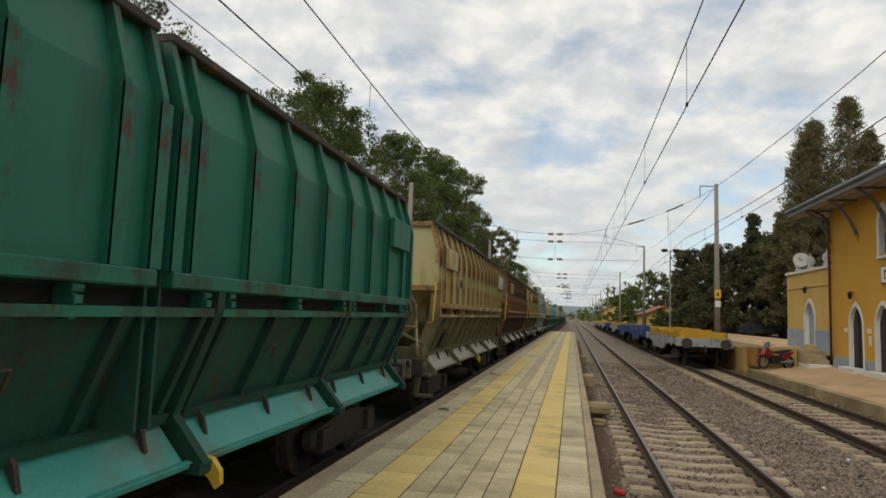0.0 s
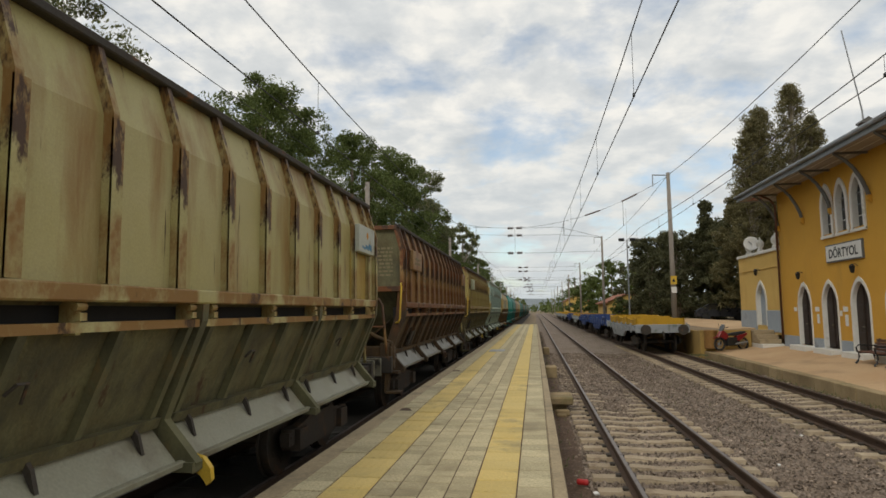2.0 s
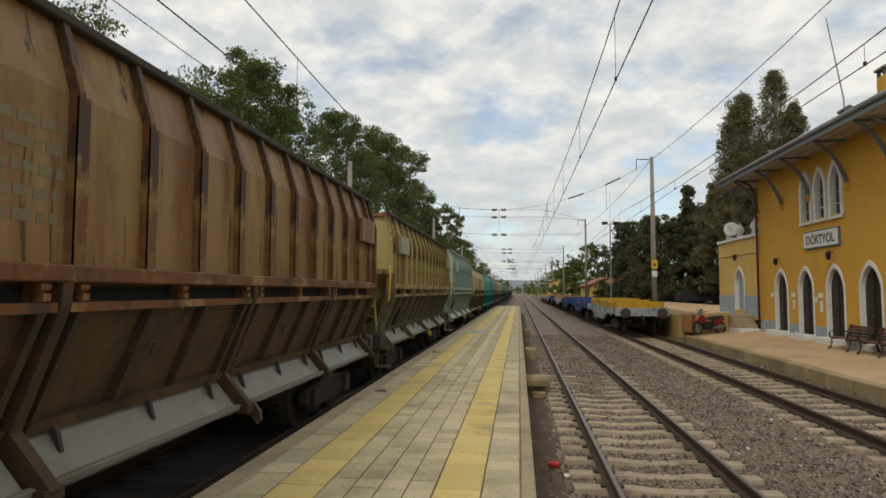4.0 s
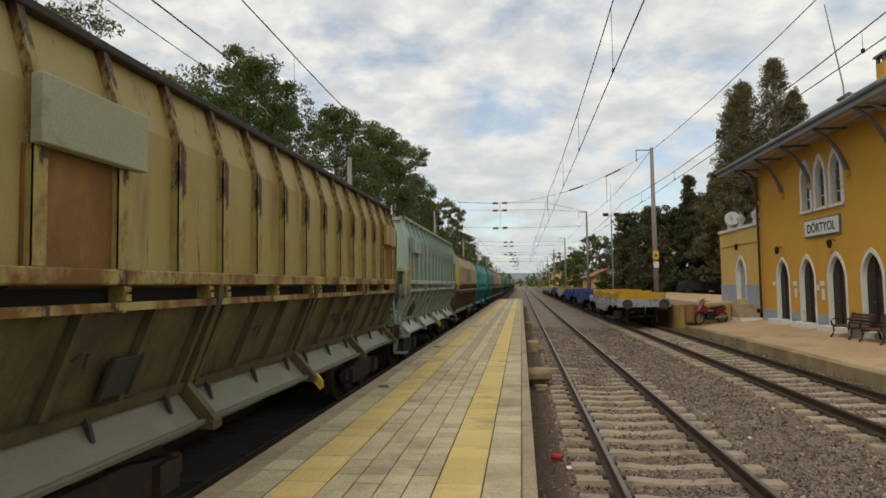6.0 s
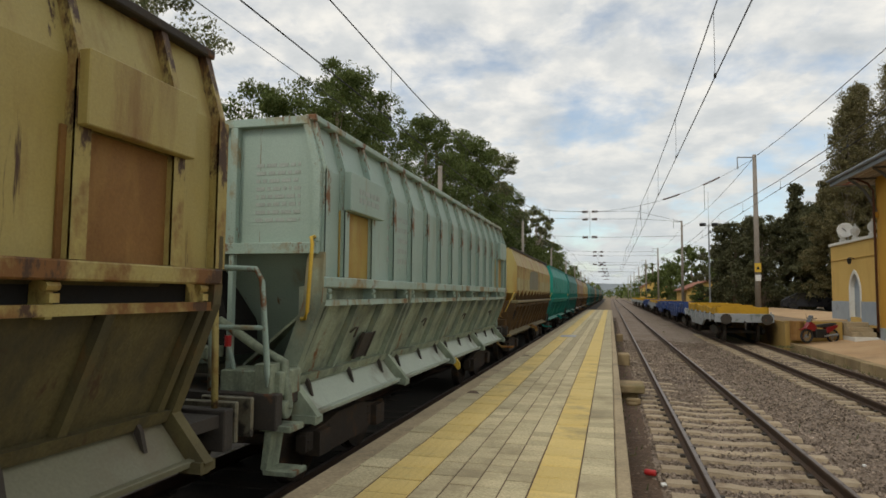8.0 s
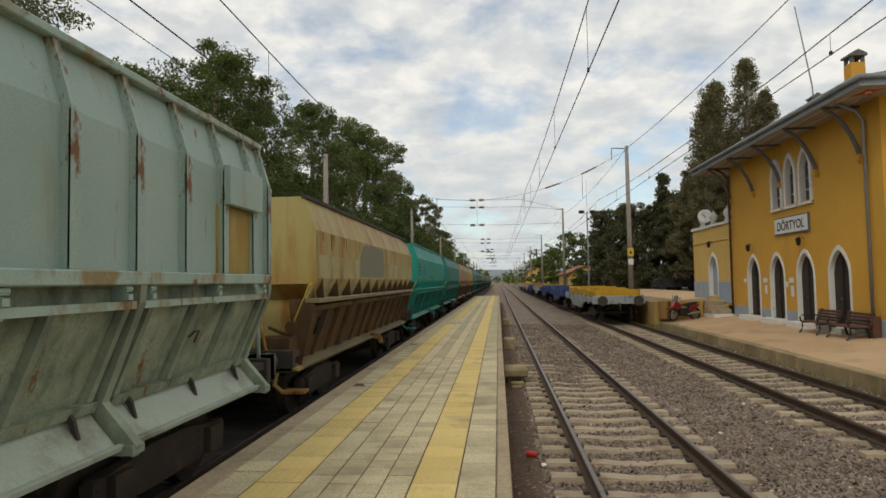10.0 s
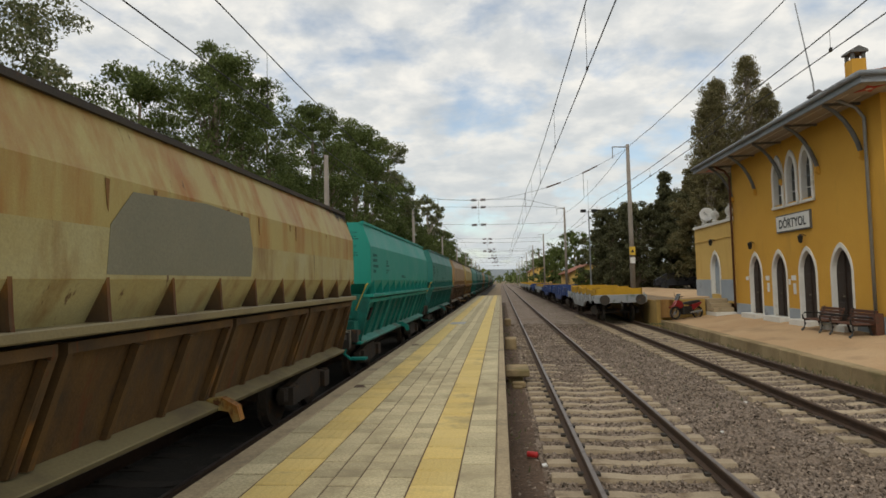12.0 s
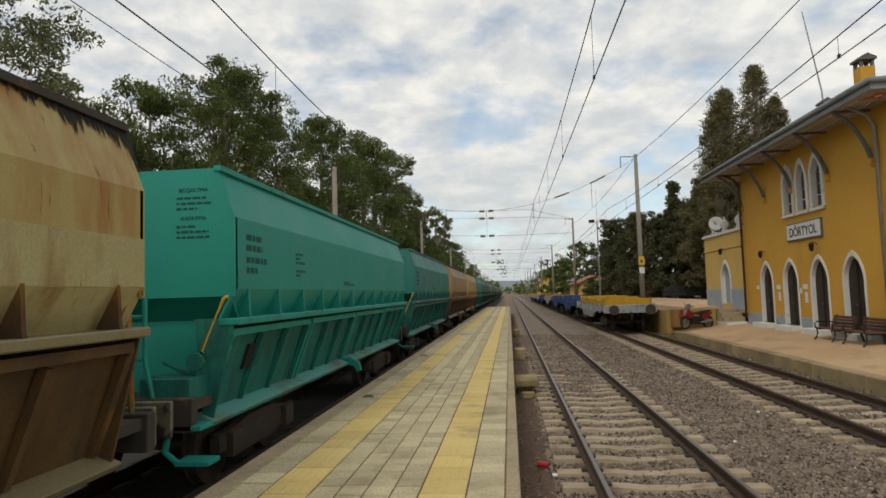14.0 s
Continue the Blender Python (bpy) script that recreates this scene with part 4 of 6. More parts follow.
    def sill(bm):
        prism(bm, [(1.03, .99), (1.02, .86), (1.22, .84), (1.26, .90)], -.05, L + .05)
    put(w, "bottom_sill", sill, P["skirt"], flip, bevel=.008)

    def arm(bm):
        prism(bm, [(1.1, .98), (1.28, 1.0), (1.46, .90), (1.5, .74), (1.42, .72), (1.36, .84), (1.1, .88)], -.06, .06)
    put(w, "latch_arm", arm, P["rib"], at=[2 * bl], label="curved latch arm under the sill")

    def endwall(bm):
        prism(bm, [(-1.47, 2.26), (1.47, 2.26), (1.47, 3.12), (1.27, 3.68), (-1.27, 3.68), (-1.47, 3.12)], .02, .06)
        prism(bm, [(-1.46, 2.26), (1.46, 2.26), (1.28, 1.95), (1.0, 1.0), (-1.0, 1.0), (-1.28, 1.95)], .25, .29)
        prism(bm, [(.02, 2.26), (.27, 1.95), (.29, 1.95), (.06, 2.26)], -1.4, 1.4, "x")
        box(bm, -1.47, 1.47, -.01, .04, 2.24, 2.30)
    put(w, "end_wall|smooth", endwall, P["up"], flip)

    def corner(bm):
        prism(bm, [(1.1, .9), (1.2, .9), (1.44, 1.9), (1.44, 2.0), (1.0, 2.0)], 0.0, .03)

    def corner2(bm):
        prism(bm, [(-1.1, .9), (-1.2, .9), (-1.44, 1.9), (-1.44, 2.0), (-1.0, 2.0)], 0.0, .03)
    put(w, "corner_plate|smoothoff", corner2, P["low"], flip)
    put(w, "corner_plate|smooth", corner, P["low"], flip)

    def rails(bm):
        r = .028
        tube(bm, [(.95, -.4, .95), (.8, -.48, 1.2), (.72, -.5, 1.6), (.72, -.5, 2.42), (.64, -.5, 2.52), (.1, -.5, 2.52), (.02, -.5, 2.44), (0, -.5, 1.2)], r)
        tube(bm, [(0, -.5, 1.62), (.72, -.5, 1.62)], r * .8)
        tube(bm, [(0, -.5, 2.05), (.72, -.5, 2.05)], r * .8)
        tube(bm, [(-.2, -.5, 1.2), (-.25, -.5, 2.44), (-.33, -.5, 2.52), (-.9, -.5, 2.52), (-1.0, -.5, 2.44), (-1.05, -.5, 1.2)], r)
    put(w, "handrail|smooth", rails, P["rib"], flip, "bent tube handrail over the end deck", smooth=True)

    def grab(bm):
        tube(bm, [(1.40, -.04, 2.24), (1.38, -.09, 2.22), (1.12, -.09, 1.66), (1.10, -.03, 1.62)], .02)
    put(w, "grab_bar|smooth", grab, YELLOWPAINT, flip, "yellow grab bar", smooth=True)

    def step(bm):
        box(bm, 1.0, 1.34, -.55, -.28, .90, .95)
        box(bm, 1.06, 1.42, -.55, -.28, .55, .60)
        tube(bm, [(.98, -.5, .9), (.94, -.5, .68), (1.08, -.5, .57)], .035)
    put(w, "step|smooth", step, P["rib"], flip, bevel=.006)

    def gear(bm):
        box(bm, .6, 1.15, -.4, .1, 1.16, 1.4)
        tube(bm, [(.7, -.1, 1.55), (.95, -.15, 1.45), (1.12, -.16, 1.42)], .03)
        disc(bm, (1.1, -.18, 1.55), .10, .05, "y", 12)
    put(w, "discharge_gear|smooth", gear, P["low"], flip, bevel=.008)
    put(w, "lever_rod", lambda bm: tube(bm, [(.1, -.45, 2.05), (.45, -.45, 2.05)], .02), P["low"], flip)

    def red(bm):
        disc(bm, (.36, -.5, 2.05), .05, .14, "x", 12)
    put(w, "brake_lever|smooth", red, REDPAINT, label="red lever grip")

    def hatch(bm):
        prism(bm, [(1.18, 1.36), (1.215, 1.36), (1.32, 1.66), (1.28, 1.66)], .75, 1.15)
    put(w, "label_holder|smooth", hatch, BLACKGAP, label="dark label holder")
    if marks:
        def rows(bm):
            rng = random.Random(8)
            for y0_, wd, zs in ((.3, 1.0, (2.88, 2.76, 2.62, 2.5)), (2.0, .55, (2.8, 2.74, 2.68, 2.56, 2.5)), (4.6, .9, (2.44, 2.40))):
                for z in zs:
                    y = y0_
                    lim = y0_ + wd * rng.uniform(.3, 1)
                    while y < lim:
                        d = rng.uniform(.06, .16)
                        box(bm, 1.4712, 1.4732, y, min(y + d, lim), z, z + (.07 if y0_ < 1 else .035))
                        y += d + .03
        put(w, "lettering|side", rows, marks, label="dark painted number rows")

        def endrows(bm):
            rng = random.Random(5)
            for zs in ((3.34, 3.28, 3.22), (3.02, 2.96, 2.90)):
                for z in zs:
                    x = .78
                    lim = .78 + rng.uniform(.22, .42)
                    while x < lim:
                        d = rng.uniform(.03, .09)
                        box(bm, x, min(x + d, lim), .014, .0185, z, z + .024)
                        x += d + .02
        put(w, "lettering|endsmooth", endrows, marks, label="dark painted rows")
        for body, z in (("BOŞALTMA", 3.44), ("KAPATMA", 3.12)):
            lettering("lettering", body, .066, marks, w, Matrix.Translation((.98, .017, z)) @ pose(0, 0, 0, 90, 0, 0), "dark painted heading")
    return w


def make_train():
    hopper_ribbed(-1.5, "green", "green ribbed hopper wagon with pale teal chutes", panel=PAINT["green"]["up"], split=True)
    hopper_ribbed(12.9, "beige", "beige rust-streaked ribbed hopper wagon with stencilled place name", panel=ORANGEPANEL, text=[("HEKİMHAN", 2.66, 2.88, .30, 0)])
    hopper_ribbed(27.4, "brown", "brown rusted ribbed hopper wagon with grey chutes", panel=RUSTPANEL, marks=INK_FAINT)
    hopper_ribbed(41.3, "yellow", "ochre yellow ribbed hopper wagon streaked with rust", panel=RUSTPANEL, marks=INK_FAINT, text=[("HEKİM", 7.93, 1.66, .30, 22.5), ("HAN", 8.40, 1.66, .30, 22.5)])
    hopper_ribbed(55.0, "grey", "pale grey-green ribbed hopper wagon with light rust", panel=ORANGEPANEL)
    hopper_smooth(68.95, "tan", "tan smooth hopper wagon with rust stains and a scorched edge", band=True)
    hopper_smooth(82.1, "teal", "freshly painted teal smooth hopper wagon", marks=INK_TEAL)
    hopper_smooth(95.6, "duskteal", "dusty teal smooth hopper wagon", marks=INK_TEAL)
    y = 109.1
    for coat, kind in (("ochre", 1), ("tan", 1), ("duskteal", 1), ("darkgreen", 1), ("darkgreen", 1), ("brown", 1), ("darkgreen", 1), ("green", 1), ("darkgreen", 1), ("ochre", 1), ("darkgreen", 1), ("darkgreen", 1), ("brown", 1), ("darkgreen", 1), ("darkgreen", 1), ("darkgreen", 1)):
        hopper_smooth(y, coat, {"ochre": "ochre brown", "tan": "tan rusty", "duskteal": "dusty teal", "darkgreen": "dark green", "brown": "rusty brown", "green": "green"}[coat] + " smooth hopper wagon far down the train", full=False)
        y += 13.5


make_train()


# ---- station building ----
def arch(yc, half, z0, spring, tip, n=6):
    """Outline of a pointed arch in the (y, z) plane, from the lower near corner round."""
    pts = [(yc - half, z0), (yc - half, spring)]
    for i in range(1, n):
        a = i / n
        pts.append((yc - half * (1 - a ** 1.7), spring + (tip - spring) * (1 - (1 - a) ** 1.35)))
    pts.append((yc, tip))
    for i in range(n - 1, 0, -1):
        a = i / n
        pts.append((yc + half * (1 - a ** 1.7), spring + (tip - spring) * (1 - (1 - a) ** 1.35)))
    return pts + [(yc + half, spring), (yc + half, z0)]


def pierced(outer, holes, x0, x1):
    """A wall between x0 and x1 with openings; outlines in (y, z)."""
    bm = bmesh.new()
    loops = []
    for pts in [outer] + holes:
        vs = [bm.verts.new((x0, *p)) for p in pts]
        es = [bm.edges.new((vs[i], vs[(i + 1) % len(vs)])) for i in range(len(vs))]
        loops.append((vs, es))
    bmesh.ops.triangle_fill(bm, use_beauty=True, use_dissolve=False, edges=[e for _, es in loops for e in es])
    front = list(bm.faces)
    back = {}
    for vs, _ in loops:
        for v in vs:
            back[v] = bm.verts.new((x1, v.co.y, v.co.z))
    for f in front:
        bm.faces.new([back[v] for v in reversed(f.verts)])
    for vs, _ in loops:
        for i in range(len(vs)):
            a, b = vs[i], vs[(i + 1) % len(vs)]
            bm.faces.new((a, b, back[b], back[a]))
    return bm


def ring(inner, outer, x0, x1):
    """A band between two open outlines of equal length in (y, z)."""
    bm = bmesh.new()
    a = [[bm.verts.new((x, *p)) for p in pts] for pts in (inner, outer) for x in (x0, x1)]
    n = len(inner)
    for i in range(n - 1):
        for p, q in ((0, 2), (2, 3), (3, 1), (1, 0)):
            bm.faces.new((a[p][i], a[p][i + 1], a[q][i + 1], a[q][i]))
    for i in (0, n - 1):
        bm.faces.new((a[0][i], a[2][i], a[3][i], a[1][i]))
    return bm


FX, SY0, SY1, SZ = 10.9, 18.7, 30.3, 0.42
DOORS = (28.0, 25.72, 23.45, 21.22)


def make_station():
    s = thing("station_building", "two-storey yellow plastered station with pointed arch doors and wide eaves", "building")
    holes = [arch(y, .58, SZ + .16, 2.25, 3.02) for y in DOORS] + [arch(y, .34, 4.86, 5.9, 6.56) for y in (25.45, 24.3, 23.15)]
    part("wall", pierced([(SY0, SZ - .3), (SY1, SZ - .3), (SY1, 7.25), (SY0, 7.25)], holes, FX, FX + .4), YELLOWWALL, s, "yellow plaster front wall")
    bm = bmesh.new()
    box(bm, FX + .4, 19.5, SY0, SY0 + .35, SZ - .3, 7.25)
    part("wall", bm, YELLOWWALL, s)
    bm = bmesh.new()
    box(bm, FX + .4, 19.5, SY1 - .35, SY1, SZ - .3, 7.25)
    part("wall", bm, YELLOWWALL, s)
    bm = bmesh.new()
    box(bm, 19.15, 19.5, SY0 + .35, SY1 - .35, SZ - .3, 7.25)
    part("wall", bm, YELLOWWALL, s)
    bm = bmesh.new()
    box(bm, FX + .4, 19.15, SY0 + .35, SY1 - .35, 3.7, 3.9)
    part("upper_floor", bm, DOORWOOD, s)
    # grey base between the doors
    edges = [SY0 - .02] + [e for y in sorted(DOORS) for e in (y - .72, y + .72)] + [SY1 + .02]
    for a, b in zip(edges[::2], edges[1::2]):
        bm = bmesh.new()
        box(bm, FX - .03, FX + .01, a, b, SZ - .2, .92)
        part("base_band", bm, GREYBASE, s, "grey painted base", .006)
    bm = bmesh.new()
    box(bm, FX - .03, 19.5, SY0 - .03, SY0 + .01, SZ - .2, .92)
    part("base_band", bm, GREYBASE, s, "grey painted base", .006)
    for y in DOORS:
        fr = part("door_surround", ring(arch(y, .58, SZ + .16, 2.25, 3.02), arch(y, .67, SZ + .02, 2.27, 3.17), FX - .03, FX + .02), WHITE, s, "white pointed arch surround")
        rv = part("reveal", ring(arch(y, .575, SZ + .17, 2.25, 3.01), arch(y, .59, SZ + .16, 2.255, 3.03), FX + .0, FX + .38), WHITE, s, "white reveal")
        bm = bmesh.new()
        prism(bm, arch(y, .57, SZ + .17, 2.25, 3.005), FX + .12, FX + .18, "x")
        d = part("door", bm, DOORWOOD, s, "dark brown double-leaf door")
        for e in (-1, 1):
            for z0, z1 in ((.75, 1.25), (1.35, 2.2)):
                bm = bmesh.new()
                yc = y + e * .28
                box(bm, FX + .095, FX + .12, yc - .2, yc + .2, z0, z1)
                part("door_panel", bm, DOORWOOD, d, bevel=.01)
        bm = bmesh.new()
        box(bm, FX + .07, FX + .12, y - .02, y + .02, .6, 2.9)
        part("meeting_rail", bm, DOORWOOD, d)
        bm = bmesh.new()
        disc(bm, (FX + .08, y + .07, 1.45), .025, .08, "x", 8)
        part("handle", bm, BUFFER, d, "worn brass handle")
        bm = bmesh.new()
        box(bm, FX - .42, FX + .35, y - .75, y + .75, SZ - .1, SZ + .16)
        part("door_step", bm, WHITE, s, "pale stone door step", .015)
    for y in (25.45, 24.3, 23.15):
        w = part("window_surround", ring(arch(y, .34, 4.86, 5.9, 6.56), arch(y, .50, 4.74, 5.92, 6.78), FX - .05, FX + .02), WHITE, s, "white pointed window surround")
        part("reveal", ring(arch(y, .335, 4.87, 5.9, 6.55), arch(y, .35, 4.86, 5.905, 6.57), FX, FX + .38), WHITE, s)
        bm = bmesh.new()
        box(bm, FX - .09, FX + .3, y - .5, y + .5, 4.70, 4.80)
        part("window_sill", bm, WHITE, s, "", .01)
        bm = bmesh.new()
        prism(bm, arch(y, .33, 4.88, 5.9, 6.54), FX + .15, FX + .17, "x")
        part("pane", bm, GLASSDARK, w, "dark glass")
        for z in (5.25, 5.65, 6.05):
            bm = bmesh.new()
            box(bm, FX + .12, FX + .15, y - .33, y + .33, z - .015, z + .015)
            part("glazing_bar", bm, WHITE if z < 5.3 else FASCIA, w)
        bm = bmesh.new()
        box(bm, FX + .11, FX + .15, y - .02, y + .02, 4.88, 6.5)
        part("glazing_bar", bm, FASCIA, w)
    # eaves and roof
    ex, y0, y1 = 9.75, 17.5, 32.2
    bm = bmesh.new()
    box(bm, ex + .05, 20.6, y0 + .05, y1 - .05, 7.25, 7.31)
    part("soffit", bm, SOFFIT, s, "grey boarded soffit, its colour darkened as eave shade")
    for a in ((ex, ex + .06, y0, y1), (ex + .06, 20.7, y0, y0 + .06), (ex + .06, 20.7, y1 - .06, y1), (20.64, 20.7, y0 + .06, y1 - .06)):
        bm = bmesh.new()
        box(bm, *a, 7.22, 7.42)
        part("fascia", bm, FASCIA, s, "grey painted fascia", .008)
    for path in ([(ex - .06, y0 - .06, 7.46), (ex - .06, y1 + .06, 7.46)], [(ex - .06, y0 - .06, 7.46), (20.7, y0 - .06, 7.46)]):
        bm = bmesh.new()
        tube(bm, path, .075, 8)
        part("gutter", bm, FASCIA, s, "grey rain gutter", smooth=True)
    bm = bmesh.new()
    c = [bm.verts.new(p) for p in ((ex, y0, 7.42), (20.7, y0, 7.42), (20.7, y1, 7.42), (ex, y1, 7.42), (15.2, y0 + 4.6, 9.2), (15.2, y1 - 4.6, 9.2))]
    for f in ((0, 1, 4), (1, 2, 5, 4), (2, 3, 5), (3, 0, 4, 5), (3, 2, 1, 0)):
        bm.faces.new([c[i] for i in f])
    roof = part("roof", bm, ROOFTILE, s, "hipped red tile roof")
    bm = bmesh.new()
    k = y0 + .2
    while k < y1 - .1:
        t = min(1.0, (k - y0) / 4.6, (y1 - k) / 4.6)
        tube(bm, [(ex, k, 7.45), (ex + 5.45 * t, k, 7.45 + 1.78 * t)], .07, 6)
        k += .28
    k = ex + .2
    while k < 20.5:
        t = min(1.0, (k - ex) / 5.45, (20.7 - k) / 5.5)
        tube(bm, [(k, y0, 7.45), (k, y0 + 4.6 * t, 7.45 + 1.78 * t)], .07, 6)
        k += .28
    rt = part("tile_rows", bm, ROOFTILE, roof, "rounded tile courses")
    rt["kind"] = "stuff"
    # painted line ornament under the eaves
    for a in ((ex + .30, ex + .33, y0 + 1.2, y1 - 1.2), (ex + .78, ex + .81, y0 + 1.5, y1 - 1.5)):
        bm = bmesh.new()
        box(bm, *a, 7.244, 7.25)
        part("soffit_line", bm, WHITE, s, "white painted line")
    for yc in (y0 + .75, y1 - .75):
        bm = bmesh.new()
        star = []
        for i in range(8):
            r = .42 if i % 2 else .16
            a = math.pi / 4 * i
            star.append((ex + .62 + r * math.cos(a) * .8, yc + r * math.sin(a) * 1.15))
        prism(bm, star, 7.238, 7.25, "z")
        st = part("soffit_star", bm, REDPAINT, s, "red painted star ornament")
        bm = bmesh.new()
        prism(bm, [(ex + .62 - .1, yc), (ex + .62, yc - .13), (ex + .62 + .1, yc), (ex + .62, yc + .13)], 7.233, 7.2385, "z")
        part("star_centre", bm, WHITE, st)
    for y in (30.2, 27.6, 24.9 - 1.15 + 2.3 - 1.0, 22.3, 19.7):
        bm = bmesh.new()
        tube(bm, [(ex + .12, y, 7.2), (ex + .42, y, 7.0), (ex + .68, y, 6.72), (ex + .88, y, 6.38), (FX - .12, y, 6.02), (FX - .05, y, 5.74)], [.05, .06, .065, .07, .07, .07], 8)
        box(bm, ex + .1, FX, y - .045, y + .045, 7.18, 7.245)
        b = part("eave_bracket", bm, STRUT, s, "dark curved timber bracket")
        bm = bmesh.new()
        prism(bm, [(FX, 5.5), (FX - .12, 5.62), (FX - .14, 5.78), (FX, 5.8)], y - .08, y + .08)
        part("corbel", bm, YELLOWWALL, b, "yellow corbel", .01)
    for x, y, z in ((10.75, 30.15, 0), (10.8, 19.35, 0)):
        bm = bmesh.new()
        tube(bm, [(ex + .05, y, 7.4), (x - .2, y, 7.0), (x, y, 6.7), (x, y, .75)], .05, 8)
        part("drainpipe", bm, STEELPOLE if y < 20 else BENCHWOOD, s, "weathered drainpipe", smooth=True)
    bm = bmesh.new()
    box(bm, 10.62, 10.84, 19.05, 19.4, SZ - .02, 1.02)
    part("meter_box", bm, BENCHWOOD, s, "rust-red steel box at the wall foot", .01)
    for x, y, z0, z1, ww in ((12.7, 23.1, 8.2, 9.6, .24), (12.75, 26.0, 8.1, 8.95, .2), (15.2, 23.4, 8.6, 9.9, .25)):
        bm = bmesh.new()
        box(bm, x - ww, x + ww, y - ww, y + ww, z0 - .6, z1)
        ch = part("chimney", bm, YELLOWWALL if z1 > 9.3 else STRUT, s, "yellow plastered chimney" if z1 > 9.3 else "low dark chimney", .01)
        for dx in (-1, 1):
            for dy in (-1, 1):
                bm = bmesh.new()
                box(bm, x + dx * ww * .75 - .05, x + dx * ww * .75 + .05, y + dy * ww * .75 - .05, y + dy * ww * .75 + .05, z1, z1 + .22)
                part("chimney_post", bm, STRUT, ch)
        bm = bmesh.new()
        prism(bm, [(x - ww * 1.25, z1 + .22), (x + ww * 1.25, z1 + .22), (x + ww * 1.2, z1 + .30), (x, z1 + .45), (x - ww * 1.2, z1 + .30)], y - ww * 1.25, y + ww * 1.25)
        part("chimney_cap", bm, STRUT, ch, "dark chimney cap")
    bm = bmesh.new()
    tube(bm, [(13.2, 27, 8.3), (13.15, 27, 10), (12.6, 27, 13.4)], [.04, .03, .02], 6)
    part("antenna_mast", bm, STEELPOLE, s, "thin leaning antenna mast")

    sg = thing("station_sign", "white name board with dark frame on the station wall", "sign")
    bm = bmesh.new()
    box(bm, FX - .07, FX - .002, 22.95, 25.65, 3.77, 4.43)
    part("sign_frame", bm, STRUT, sg, "dark frame")
    bm = bmesh.new()
    box(bm, FX - .085, FX - .068, 23.0, 25.6, 3.82, 4.38)
    part("sign_panel", bm, SIGNWHITE, sg)
    lettering("lettering", "DÖRTYOL", .46, INK_DARK, sg, Matrix.Translation((FX - .088, 24.3, 4.07)) @ pose(0, 0, 0, 90, 0, -90), "bold dark capitals", 1.0, .009)

    def wall_lamp(y, z, x=FX):
        lp = thing("wall_lamp", "small black lantern on the station wall", "lamp", "wall lanterns", pose(x, y, z))
        bm = bmesh.new()
        tube(bm, [(0, 0, .05), (-.12, 0, .12), (-.2, 0, .08)], .015, 6)
        part("lamp_arm", bm, CASTIRON, lp)
        bm = bmesh.new()
        lathe(bm, [(.03, -.2), (.07, -.16), (.10, .02), (.11, .04), (.02, .12)], (-.2, 0, 0), 6)
        part("lantern", bm, CASTIRON, lp)
        return lp
    for y, z in ((28.0, 3.48), (23.45, 3.48), (32.85, 3.9)):
        wall_lamp(y, z, FX if y < 30 else FX - .06)
    for y, z, h, ww in ((28.95, 2.05, .16, .28), (26.85, 2.05, .18, .34), (24.55, 2.05, .18, .34), (26.8, 1.68, .36, .18), (24.5, 1.65, .4, .2), (24.9, 1.9, .2, .15)):
        nb = part("notice_plate", (lambda b: (box(b, FX - .02, FX - .002, y - ww / 2, y + ww / 2, z - h / 2, z + h / 2), b)[1])(bmesh.new()), SIGNWHITE)
        tagged(nb, "small white notice plate beside a station door", "notice", "notices on the station wall")
    nb = part("notice_plate", (lambda b: (box(b, 11.2, 11.75, SY0 - .02, SY0 - .002, 1.9, 2.5), b)[1])(bmesh.new()), SIGNWHITE)
    tagged(nb, "white paper notices on the end wall", "notice", "notices on the station wall")


make_station()


